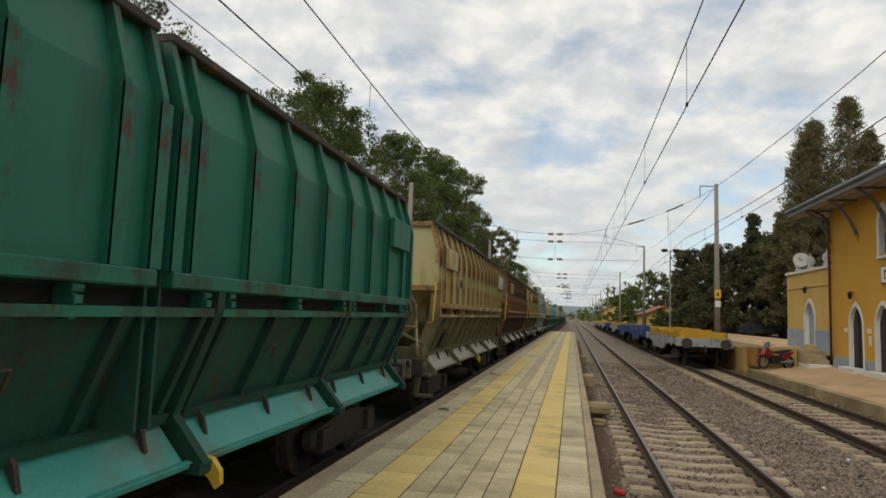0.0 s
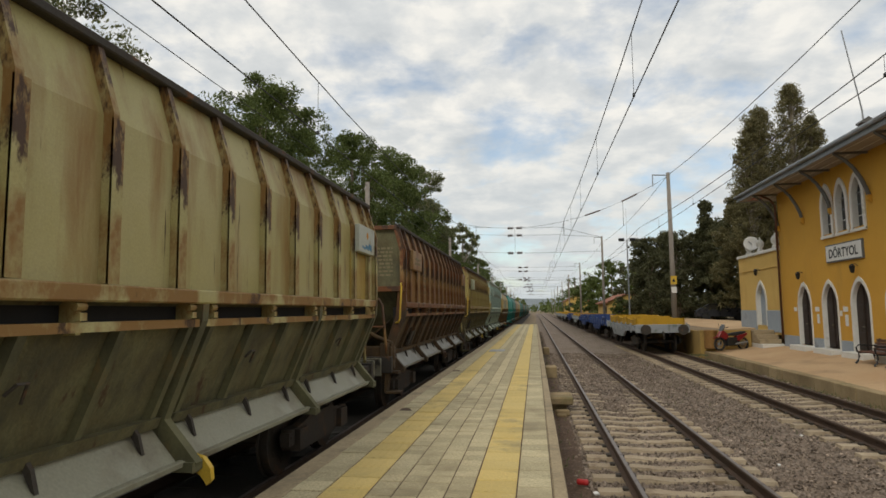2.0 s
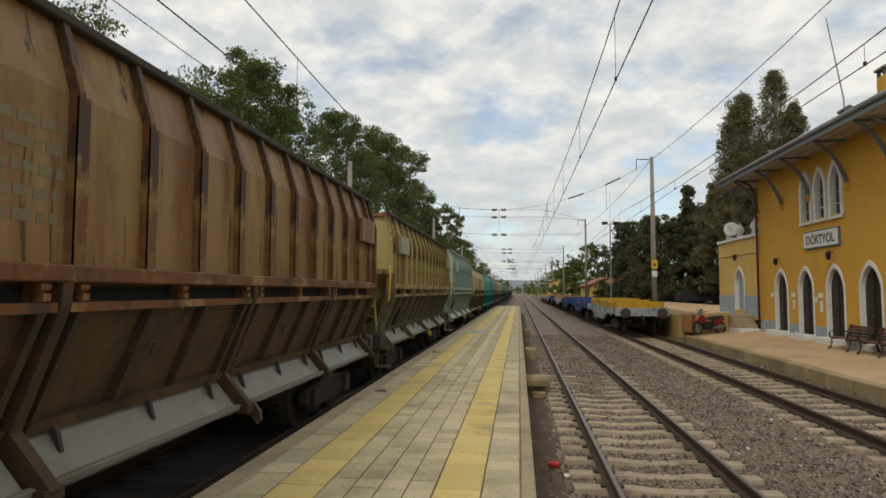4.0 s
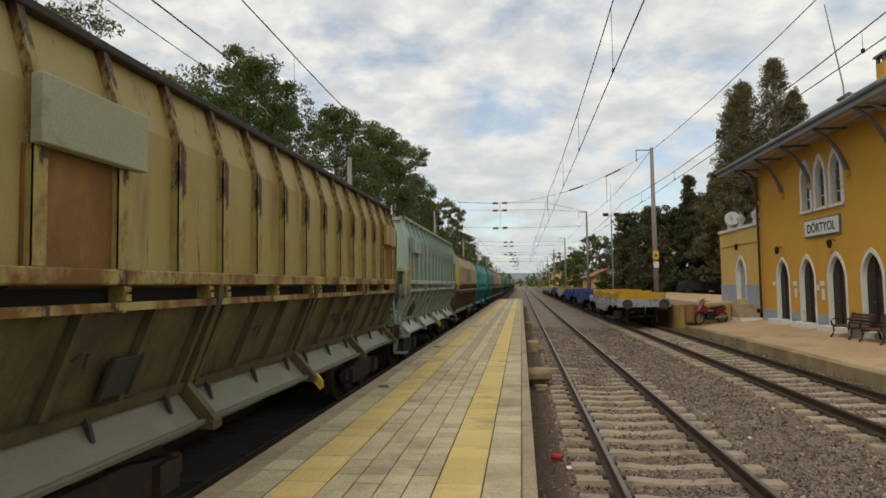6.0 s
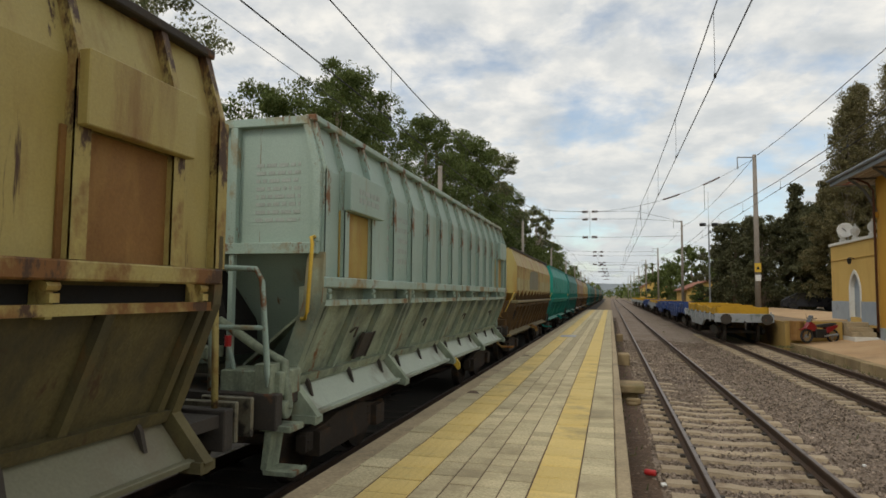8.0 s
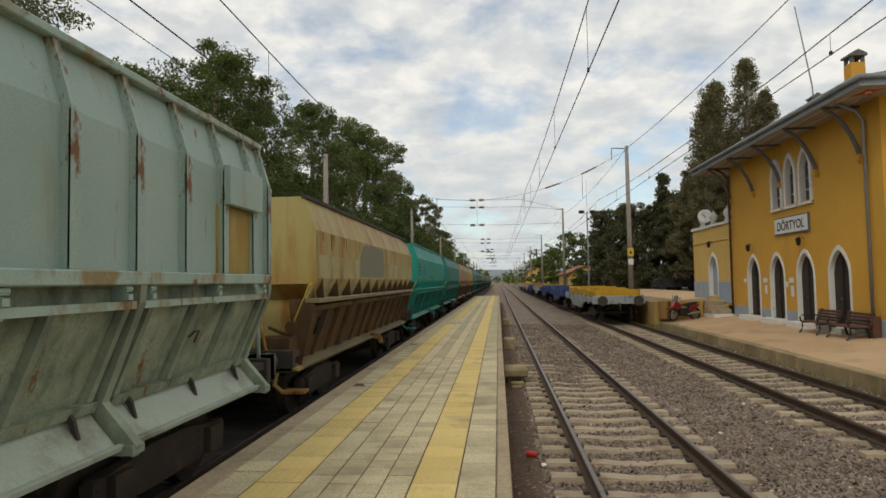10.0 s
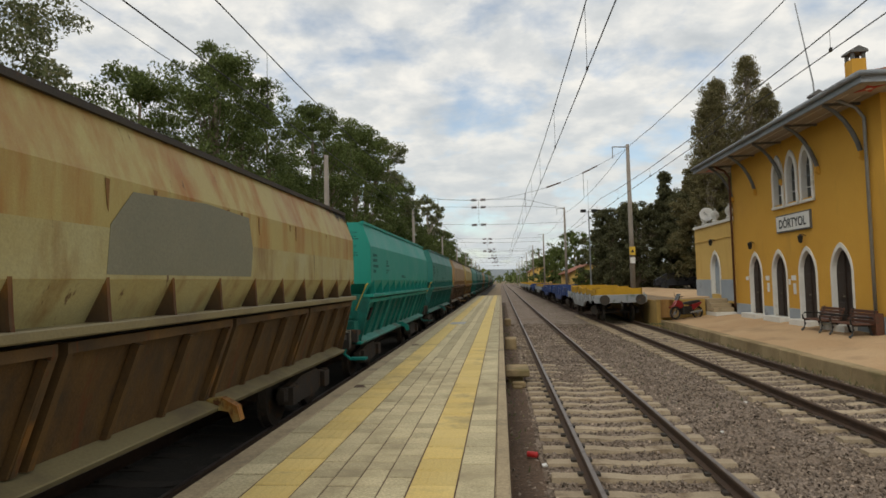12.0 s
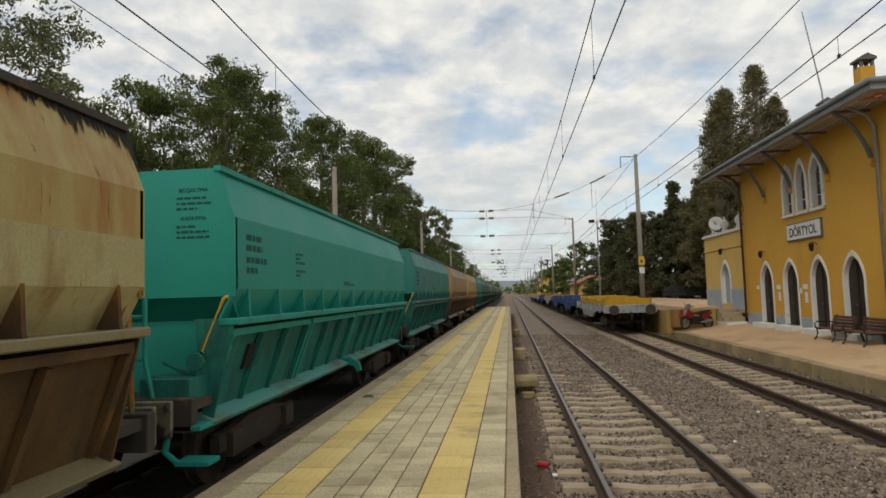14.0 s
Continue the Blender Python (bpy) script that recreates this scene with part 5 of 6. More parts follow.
def make_annex():
    a = thing("station_annex", "low pale yellow flat-roofed annex with white parapet and arched niche", "building")
    AX, y0, y1 = FX - .16, SY1 + .02, 36.0
    part("wall", pierced([(y0, .9), (y1, .9), (y1, 4.72), (y0, 4.72)], [arch(32.85, .6, 1.28, 2.5, 3.28)], AX + .1, AX + .45), PALEYELLOW, a)
    bm = bmesh.new()
    box(bm, AX + .45, 18, y1 - .3, y1, .9, 4.72)
    part("wall", bm, PALEYELLOW, a)
    bm = bmesh.new()
    box(bm, AX + .45, 18, y0, y1 - .3, 4.4, 4.6)
    part("flat_roof", bm, PLATCONC, a)
    bm = bmesh.new()
    box(bm, AX + .02, AX + .5, y0, y1 + .06, 4.72, 4.86)
    part("parapet", bm, WHITE, a, "white parapet coping", .015)
    bm = bmesh.new()
    box(bm, AX + .06, AX + .1, y0, y1, 3.98, 4.03)
    part("string_course", bm, PALEYELLOW, a, "", .006)
    for b in ((y0, 32.13), (33.57, y1)):
        bm = bmesh.new()
        box(bm, AX + .07, AX + .11, b[0], b[1], 1.0, 2.0)
        part("base_band", bm, GREYBASE, a, "grey painted base", .006)
    part("niche_surround", ring(arch(32.85, .6, 1.25, 2.5, 3.28), arch(32.85, .74, 1.25, 2.52, 3.46), AX + .07, AX + .12), WHITE, a, "white arch surround")
    part("reveal", ring(arch(32.85, .595, 1.26, 2.5, 3.27), arch(32.85, .61, 1.25, 2.505, 3.29), AX + .1, AX + .42), WHITE, a)
    bm = bmesh.new()
    prism(bm, arch(32.85, .59, 1.26, 2.5, 3.27), AX + .26, AX + .32, "x")
    part("door", bm, GREYBASE, a, "pale grey door")
    for y in (30.9, 32.9, 34.55):
        bm = bmesh.new()
        lathe(bm, [(.16, 0), (.16, .1), (.09, .14), (.19, .3), (.20, .42), (.12, .56), (.04, .62), (.05, .66), (.01, .74)], (AX + .2, y, 4.86), 10)
        part("finial", bm, WHITE, a, "white turned finial", smooth=True)
    d = thing("satellite_dish", "white satellite dish on the annex parapet", "satellite dish")
    bm = bmesh.new()
    lathe(bm, [(.05, -.1), (.22, -.05), (.34, .03), (.36, .05), (.34, .055), (.22, -.02), (.01, -.06)], (0, 0, 0), 18)
    bmesh.ops.transform(bm, matrix=Matrix.Translation((AX + .15, 34.0, 5.38)) @ pose(0, 0, 0, 80, 0, -15), verts=bm.verts)
    part("dish", bm, SIGNWHITE, d, smooth=True)
    bm = bmesh.new()
    tube(bm, [(AX + .3, 34.15, 4.86), (AX + .3, 34.15, 5.3), (AX + .15, 34.0, 5.38), (AX - .1, 33.6, 5.45)], .025, 6)
    part("dish_mount", bm, STEELPOLE, d)


make_annex()


def make_station_platform():
    p = thing("platform_station", "ochre concrete station platform with a worn mossy kerb", "platform", kind="structure")
    bm = bmesh.new()
    prism(bm, [(8.1, -.4), (8.1, .115), (10.92, .43), (19, .43), (19, -.4)], 2, 31.7)
    part("platform_slab", bm, STATIONSLAB, p)
    bm = bmesh.new()
    box(bm, 0, .34, .006, 1.19, -.42, .125)
    me = to_mesh("kerb_stone", bm, .02)
    rng = random.Random(2)
    y = 3.0
    while y < 31.5:
        place("kerb_stone", me, KERB, p, pose(7.78 + rng.uniform(-.012, .012), y, rng.uniform(-.012, .008), 0, rng.uniform(-1, 1), rng.uniform(-.3, .3)))
        y += 1.2
    t = thing("terrace", "raised earth terrace with a stained yellow retaining wall", "terrace", kind="structure")
    bm = bmesh.new()
    box(bm, 7.72, 60, 31.9, 130, -.4, 1.06)
    part("terrace_ground", bm, EARTH, t)
    bm = bmesh.new()
    box(bm, 7.6, 9.9, 31.66, 31.9, -.3, 1.10)
    part("retaining_wall", bm, STAINWALL, t, "stained yellow retaining wall", .02)
    bm = bmesh.new()
    box(bm, 7.6, 7.74, 31.9, 130, -.4, 1.06)
    part("retaining_wall", bm, STAINWALL, t, "stained side wall along the siding", .01)
    bm = bmesh.new()
    prism(bm, [(0, -.4), (4, -.4), (4, .18), (0, 0)], 33.9, 60)
    for v in bm.verts:
        v.co.x += 9.5
        v.co.z += 1.06 + (0.01 if v.co.z > -.2 else 0)
    part("forecourt", bm, STATIONSLAB, t, "pale sandy forecourt")
    st = thing("stone_steps", "four pale concrete steps up to the terrace beside the station", "steps", kind="structure")
    for k in range(4):
        bm = bmesh.new()
        box(bm, 9.95, 10.88, 30.35 + .33 * k, 31.95, .3 + .2 * k, .3 + .2 * (k + 1))
        part("step", bm, WHITE if k == 0 else PLATCONC, st, "", .015)


make_station_platform()


def bench(y):
    b = thing("bench", "brown slatted bench with black cast-iron legs by the station wall", "bench", "benches at the station", pose(10.3, y, .345))
    for k in range(5):
        bm = bmesh.new()
        box(bm, -.26 + .105 * k, -.17 + .105 * k, -.7, .7, .355, .39)
        part("seat_slat", bm, BENCHWOOD, b, "", .008)
    for k in range(4):
        bm = bmesh.new()
        x = .27 + .035 * k
        box(bm, x, x + .03, -.7, .7, .40 + .092 * k, .485 + .092 * k)
        part("back_slat", bm, BENCHWOOD, b, "", .008)
    for e in (-.56, .56):
        bm = bmesh.new()
        tube(bm, [(-.34, e, .0), (-.26, e, .08), (-.22, e, .22), (-.25, e, .34), (.24, e, .34), (.31, e, .45), (.42, e, .78)], .032, 6)
        tube(bm, [(.34, e, .0), (.26, e, .1), (.2, e, .34)], .032, 6)
        tube(bm, [(-.27, e, .36), (-.30, e, .50), (-.22, e, .58), (.1, e, .57), (.33, e, .55)], .025, 6)
        part("leg", bm, CASTIRON, b, "scrolled cast-iron leg with armrest")


bench(21.5)
bench(19.75)


def make_motorbike():
    m = thing("motorbike", "red and black motorbike parked by the retaining wall", "motorcycle", "", pose(8.8, 31.0, .19, 0, 0, 22))
    for x in (-.62, .62):
        bm = bmesh.new()
        for k in range(20):
            a, b = 2 * math.pi * k / 20, 2 * math.pi * (k + 1) / 20
            tube(bm, [(x + .26 * math.cos(a), 0, .3 + .26 * math.sin(a)), (x + .26 * math.cos(b), 0, .3 + .26 * math.sin(b))], .045, 6)
        w = part("wheel", bm, RUBBER, m)
        bm = bmesh.new()
        disc(bm, (x, 0, .3), .07, .08, "y", 10)
        for k in range(6):
            a = k * math.pi / 6
            tube(bm, [(x - .24 * math.cos(a), 0, .3 - .24 * math.sin(a)), (x + .24 * math.cos(a), 0, .3 + .24 * math.sin(a))], .008, 4)
        part("rim", bm, STEELPOLE, w)
    bm = bmesh.new()
    box(bm, -.28, .24, -.15, .15, .22, .60)
    part("engine", bm, CASTIRON, m, "", .03)
    bm = bmesh.new()
    prism(bm, [(-.75, .62), (-.45, .60), (-.4, .5), (-.15, .55), (-.25, .8), (-.48, .95), (-.6, .85)], -.1, .1)
    part("fairing", bm, BIKERED, m, "dark red fairing", .02)
    bm = bmesh.new()
    prism(bm, [(.2, .45), (.35, .42), (.78, .70), (.82, .80), (.5, .74), (.25, .68)], -.13, .13)
    part("tail_cowl", bm, BIKERED, m, "dark red side cowl", .02)
    bm = bmesh.new()
    prism(bm, [(-.92, .56), (-.62, .64), (-.38, .56), (-.40, .60), (-.62, .68), (-.93, .60)], -.07, .07)
    part("mudguard", bm, BIKERED, m, "dark red front mudguard")
    bm = bmesh.new()
    prism(bm, [(-.56, .9), (-.44, .95), (-.36, 1.18), (-.40, 1.20)], -.13, .13)
    part("windshield", bm, GLASSDARK, m, "smoked windshield", .01)
    bm = bmesh.new()
    prism(bm, [(-.25, .7), (.1, .66), (.5, .74), (.75, .82), (.72, .88), (.3, .84), (-.1, .78)], -.11, .11)
    part("seat", bm, RUBBER, m, "black seat", .02)
    bm = bmesh.new()
    tube(bm, [(-.62, -.06, .3), (-.5, -.06, .7), (-.42, 0, 1.0)], .025, 6)
    tube(bm, [(-.36, -.32, 1.08), (-.44, 0, 1.02), (-.36, .32, 1.08)], .018, 6)
    tube(bm, [(-.4, .25, 1.06), (-.42, .3, 1.25)], .01, 5)
    part("handlebar", bm, CASTIRON, m)
    bm = bmesh.new()
    tube(bm, [(.1, -.12, .3), (.75, -.14, .38)], .05, 8)
    part("exhaust", bm, STEELPOLE, m)


make_motorbike()
bm = bmesh.new()
lathe(bm, [(.27, 0), (.29, .02), (.28, .3), (.29, .32), (.28, .6), (.29, .84), (.26, .86)], (7.98, 31.3, .26), 14)
tagged(part("oil_drum", bm, RUSTPANEL), "rusty red-brown oil drum by the retaining wall", "drum")


# ---- platform edge clutter ----
for k, (x, y, sx, sy, z0, z1) in enumerate(((.44, 15.6, .56, .95, -.04, .14), (.40, 15.65, .36, .62, -.25, -.04), (.45, 14.75, .32, .13, -.22, -.08), (.42, 14.5, .22, .10, -.22, -.13), (.40, 23.2, .40, .85, -.25, .16), (.42, 34.5, .34, .8, -.25, .16))):
    bm = bmesh.new()
    box(bm, x - sx / 2, x + sx / 2, y - sy / 2, y + sy / 2, z0, z1)
    tagged(part("concrete_block", bm, KERB, bevel=.03), "worn concrete block beside the platform edge", "block", "blocks along the platform")
bm = bmesh.new()
lathe(bm, [(.028, 0), (.033, .008), (.033, .10), (.026, .118)], (0, 0, 0), 12)
bmesh.ops.transform(bm, matrix=Matrix.Translation((.40, 8.9, -.135)) @ pose(0, 0, 0, 90, 0, 70) @ Matrix.Diagonal((1.25, 1.25, 1.25, 1)), verts=bm.verts)
tagged(part("drink_can", bm, REDPAINT), "crushed red drink can lying on the ballast", "can")
for x, y, s in ((.60, 8.45, .035), (3.4, 10.2, .022), (4.6, 12.5, .025)):
    bm = bmesh.new()
    prism(bm, [(-s, -s * .7), (s * .8, -s), (s, s * .6), (-s * .6, s)], -.006, .012, "z")
    ob = part("paper_scrap", bm, SIGNWHITE, m=pose(x, y, -.16, 12, -9, 30))
    tagged(ob, "small white scrap of litter on the ballast", "litter", "litter on the ballast")


# ---- flat wagons on the siding ----
def flat_wagon(y0, L, coat, label, loads):
    w = thing("flat_wagon", label, "freight wagon", "flat wagons on the siding", pose(SIDING_X, y0, 0))
    bm = bmesh.new()
    for s in (-1, 1):
        prism(bm, [(.2, 1.3), (L - .2, 1.3), (L - .2, 1.05), (L - 3.2, 1.0), (L - 4.2, .62), (4.2, .62), (3.2, 1.0), (.2, 1.05)], s * 1.30 - .05, s * 1.30 + .05, "x")
    part("side_sill", bm, coat, w, "fish-bellied side sills", .01)
    bm = bmesh.new()
    box(bm, -1.3, 1.3, 0, .16, .95, 1.36)
    part("head_stock", bm, coat, w, "", .01)
    bm = bmesh.new()
    box(bm, -1.3, 1.3, L - .16, L, .95, 1.36)
    part("head_stock", bm, coat, w, "", .01)
    bm = bmesh.new()
    box(bm, -1.32, 1.32, .16, L - .16, 1.22, 1.30)
    part("floor", bm, IRON, w)
    for s in (-1, 1):
        for e, d in ((0, -1), (L, 1)):
            bm = bmesh.new()
            tube(bm, [(s * .88, e, 1.12), (s * .88, e + d * .5, 1.12)], .11, 12)
            b = part("buffer", bm, IRON, w)
            bm = bmesh.new()
            disc(bm, (s * .88, e + d * .53, 1.12), .25, .06, "y", 18)
            part("buffer_head", bm, IRON, b)
    for k in range(7):
        yy = 1.0 + (L - 2) * k / 6
        for s in (-1, 1):
            bm = bmesh.new()
            box(bm, s * 1.38 - .03, s * 1.38 + .03, yy - .05, yy + .05, .95, 1.42)
            part("stake_pocket", bm, coat, w)
    bm = bmesh.new()
    tube(bm, [(.0, -.05, 1.0), (0, -.3, .95), (0, -.38, .8), (0, -.3, .65)], .04, 6)
    part("coupler", bm, IRON, w)
    for yb in (2.0, L - 2.0):
        for s in (-1, 1):
            bm = bmesh.new()
            prism(bm, [(yb - 1.2, .42), (yb - .5, .3), (yb + .5, .3), (yb + 1.2, .42), (yb + 1.2, .6), (yb + .4, .75), (yb - .4, .75), (yb - 1.2, .6)], s * 1.0 - .06, s * 1.0 + .06, "x")
            part("bogie_frame", bm, IRON, w)
        for d in (-.9, .9):
            bm = bmesh.new()
            for s in (-.74, .74):
                disc(bm, (s, yb + d, .46), .46, .12, "x", 20)
            tube(bm, [(-.9, yb + d, .46), (.9, yb + d, .46)], .08, 8)
            part("wheelset", bm, IRON, w)
    for k, (a, b, h, mt, ww) in enumerate(loads):
        bm = bmesh.new()
        n = 6
        for s in (-1, 1):
            prism(bm, [(a, 1.31)] + [(a + (b - a) * i / n, 1.31 + h - .10 * math.sin(math.pi * i / n) + .015 * math.sin(i * 2.1 + k)) for i in range(n + 1)] + [(b, 1.31)], s * ww - .03, s * ww + .03, "x")
        box(bm, -ww, ww, a, a + .05, 1.31, 1.31 + h)
        box(bm, -ww, ww, b - .05, b, 1.31, 1.31 + h)
        part("load_box", bm, mt, w, "sagging open load box")
    return w


flat_wagon(32.8, 12.6, WAGGREY, "pale grey flat wagon with sagging yellow load boxes", [(.5, 3.6, .36, LOADYELLOW, 1.15), (4.0, 7.2, .42, LOADYELLOW, 1.15), (7.6, 11.6, .45, LOADYELLOW, 1.15)])
y = 46.6
for k in range(8):
    blue = k in (0, 1, 3)
    flat_wagon(y, 12.6, BLUEWAGON if blue else WAGGREY, "blue flat wagon with blue load boxes" if blue else "pale grey flat wagon with yellow load boxes",
               [(.5, 3.0, .34, BLUEWAGON if blue else LOADYELLOW, 1.2), (5.0, 7.6, .22, BLUEWAGON if blue else LOADYELLOW, 1.2), (8.6, 12.0, .30, BLUEWAGON if blue else LOADYELLOW, 1.2)])
    y += 13.8


# ---- masts and overhead line ----
def mast(x, y, z0, top, arm, label, group, r=.17):
    m = thing("catenary_mast", label, "mast", group, pose(x, y, 0))
    bm = bmesh.new()
    tube(bm, [(0, 0, z0), (0, 0, top)], [r, r * .62], 12)
    part("post", bm, CONCRETE, m, smooth=True)
    if arm:
        bm = bmesh.new()
        tube(bm, [(0, 0, top - .15), (arm * .9, 0, top - .1)], .035, 6)
        tube(bm, [(arm * .9, 0, top - .1), (arm * .9, 0, top - .8)], .03, 6)
        part("top_arm", bm, STEELPOLE, m)
    return m


for k, (y, top) in enumerate(((38.9, 10.25), (77, 10.8), (115, 10.4), (153, 10.4), (191, 10.4), (229, 10.4), (267, 10.4), (305, 10.4))):
    m = mast(8.0, y, .5, top, -1.0, "tall grey concrete catenary mast with a steel arm", "catenary masts")
    if k == 0:
        bm = bmesh.new()
        box(bm, -.17, .17, -.21, -.195, 3.55, 4.05)
        sgn = part("warning_plate", bm, YELLOWPAINT, m, "yellow warning plate")
        bm = bmesh.new()
        prism(bm, [(-.1, 3.7), (.1, 3.7), (0, 3.9)], -.216, -.21)
        part("warning_symbol", bm, INK_DARK, sgn)
        bm = bmesh.new()
        box(bm, -.15, .15, -.21, -.195, 3.05, 3.4)
        part("number_plate", bm, SIGNWHITE, m, "white plate")
for y, top in ((27.2, 7.95), (55.2, 8.6), (83, 8.2), (111, 8.2), (139, 8.2), (167, 8.2), (195, 8.2), (223, 8.2)):
    mast(-7.4, y, -.4, top, 0, "plain grey concrete mast behind the train", "catenary masts", .16)


def wire(name, pts, r, label, droppers=None):
    w = thing(name, label, "overhead wire", "overhead line")
    bm = bmesh.new()
    tube(bm, pts, r, 5)
    part("wire", bm, WIRE, w)
    return w


def sagged(x, z, y0, y1, span, start, sag):
    pts, n = [], 6
    y = start
    while y < y1:
        for i in range(n):
            t = i / n
            pts.append((x, y + span * t, z - sag * 4 * t * (1 - t)))
        y += span
    return pts


for x, zc, zm in ((TRACK_X, 6.15, 7.75), (TRAIN_X, 5.75, 7.2), (SIDING_X + .1, 6.25, 7.0)):
    wire("contact_wire", [(x, -60, zc), (x, 120, zc), (x, 420, zc)], .011, "thin dark contact wire above a track")
    w = wire("messenger_wire", sagged(x, zm, -37, 330, 38, -37, .45), .012, "sagging dark messenger wire above a track")
    for y in range(-30, 120, 7):
        t = ((y + 37) % 38) / 38
        bm = bmesh.new()
        tube(bm, [(x, y, zc), (x, y, zm - .45 * 4 * t * (1 - t))], .005, 4)
        part("dropper", bm, WIRE, w)
        bm = bmesh.new()
        box(bm, x - .02, x + .02, y - .03, y + .03, zc - .01, zc + .06)
        part("clamp", bm, WIRE, w)
wire("feeder_wire", sagged(8.0, 10.1, -37, 330, 38, -37, .5), .014, "dark feeder wire along the mast tops")
wire("feeder_wire", sagged(-7.4, 7.8, -29, 230, 28, -28.8, .25), .01, "thin dark wire along the masts behind the train")
def insulators(c, xs, z):
    for x in xs:
        bm = bmesh.new()
        for i in range(5):
            disc(bm, (x + .12 * i - .24, 0, z), .17 if i % 2 == 0 else .09, .12, "x", 10)
        part("insulator", bm, INSUL, c)


for k, y in enumerate((77, 115, 153, 191, 229)):
    c = thing("cross_span", "cross-span wires with insulators over the tracks", "overhead wire", "cross spans", pose(0, y, 0))
    xm = -2.3 + .25 * k
    tops = (9.05, 11.2, 12.1) if k == 0 else (7.6, 9.1, 9.8)
    for z in tops:
        bm = bmesh.new()
        tube(bm, [(-7.4, 0, z + .25), (xm, 0, z), (3.0, 0, z - .05), (8.0, 0, min(z, 10.7))], .016, 4)
        part("span_wire", bm, WIRE, c)
        insulators(c, (xm - .55, xm + .55), z)
    bm = bmesh.new()
    tube(bm, [(xm, 0, tops[0]), (xm, 0, tops[2])], .016, 4)
    part("hanger", bm, WIRE, c)


def near_headspan():
    """Sagging head wire from the first tall mast over all tracks, with droppers to the running wires."""
    c = thing("cross_span", "sagging head wire with rod insulators from the tall mast", "overhead wire", "cross spans", pose(0, 38.9, 0))
    def sag(x):
        return 7.2 + .033 * (x + 1.3) ** 2
    bm = bmesh.new()
    xs = [-9.5 + 17.4 * i / 24 for i in range(25)]
    tube(bm, [(x, 0, sag(x)) for x in xs], .008, 4)
    part("span_wire", bm, WIRE, c)
    for x in (5.7, 3.5):
        bm = bmesh.new()
        tube(bm, [(x - .45, 0, sag(x - .45)), (x, 0, sag(x)), (x + .45, 0, sag(x + .45))], .045, 8)
        part("insulator", bm, INSUL, c, "brown rod insulator")
    for x, d in ((5.3, 1.5), (1.75, .9), (-3.6, .8)):
        bm = bmesh.new()
        tube(bm, [(x, 0, sag(x)), (x, 0, sag(x) - d)], .012, 4)
        part("hanger", bm, WIRE, c)


near_headspan()

lp = thing("platform_lamp_post", "slim steel lamp post with floodlights", "lamp post", "", pose(9.4, 66.5, 0))
bm = bmesh.new()
tube(bm, [(0, 0, .9), (0, 0, 9.2)], [.09, .06], 8)
part("post", bm, STEELPOLE, lp)
for s in (-1, 1):
    bm = bmesh.new()
    box(bm, s * .55 - .28, s * .55 + .28, -.15, .15, 9.05, 9.35)
    part("floodlight", bm, CASTIRON, lp, "", .02)
bm = bmesh.new()
tube(bm, [(-.6, 0, 9.1), (.6, 0, 9.1)], .03, 6)
part("crossbar", bm, STEELPOLE, lp)
bm = bmesh.new()
tube(bm, [(0, 0, 9.2), (0, 0, 12.4)], .015, 5)
part("rod", bm, STEELPOLE, lp)


# ---- houses, cars, distance ----
def house(x0, x1, y0, y1, ze, zr, label):
    h = thing("house", label, "house", "houses beyond the siding")
    bm = bmesh.new()
    xm = (x0 + x1) / 2
    prism(bm, [(x0, -.5), (x1, -.5), (x1, ze), (xm, zr - .15), (x0, ze)], y0, y1)
    part("wall", bm, PALEYELLOW, h)
    for s, xe in ((-1, x0), (1, x1)):
        bm = bmesh.new()
        prism(bm, [(xe + s * .4, ze - .2), (xm, zr), (xm, zr + .12), (xe + s * .4, ze - .06)], y0 - .4, y1 + .4)
        part("roof", bm, ROOFTILE, h, "red tile roof slope")
    for yy in (y0 + 2, y0 + 5):
        bm = bmesh.new()
        box(bm, x0 - .03, x0 + .01, yy, yy + 1.0, ze - 1.6, ze - .5)
        part("window", bm, GLASSDARK, h)
    bm = bmesh.new()
    box(bm, xm - 1.8, xm - .9, y0 - .03, y0 + .01, ze - 1.5, ze - .5)
    part("window", bm, GLASSDARK, h)


house(9.9, 15.6, 90, 104, 3.1, 4.3, "small yellow house with a red tile roof")
house(7.9, 13.5, 168, 182, 4.4, 6.0, "distant yellow house with a red tile roof")
house(16, 22, 120, 130, 3.3, 4.6, "small yellow shed with a red tile roof")


def car(x, y, rz, paint, label):
    c = thing("parked_car", label, "car", "parked cars", pose(x, y, 1.08, 0, 0, rz))
    bm = bmesh.new()
    prism(bm, [(-2.1, .3), (2.1, .3), (2.15, .6), (2.0, .85), (1.2, .95), (.6, 1.4), (-1.0, 1.42), (-1.7, .95), (-2.1, .85)], -.82, .82)
    part("body", bm, paint, c, "", .06)
    bm = bmesh.new()
    prism(bm, [(1.05, .96), (.55, 1.34), (-.95, 1.36), (-1.5, .96)], -.83, .83)
    part("window", bm, GLASSDARK, c)
    for xx in (-1.3, 1.3):
        for yy in (-.75, .75):
            bm = bmesh.new()
            disc(bm, (xx, yy, .31), .31, .2, "y", 14)
            part("wheel", bm, RUBBER, c)


car(16.2, 66, 10, CARPAINT, "dark saloon car parked under the trees")
car(19.5, 68, 0, CARWHITE, "white car parked under the trees")
car(15.6, 57, -8, CARPAINT, "dark car parked on the forecourt")
car(18.8, 50, 5, CARWHITE, "pale car parked beside the annex")

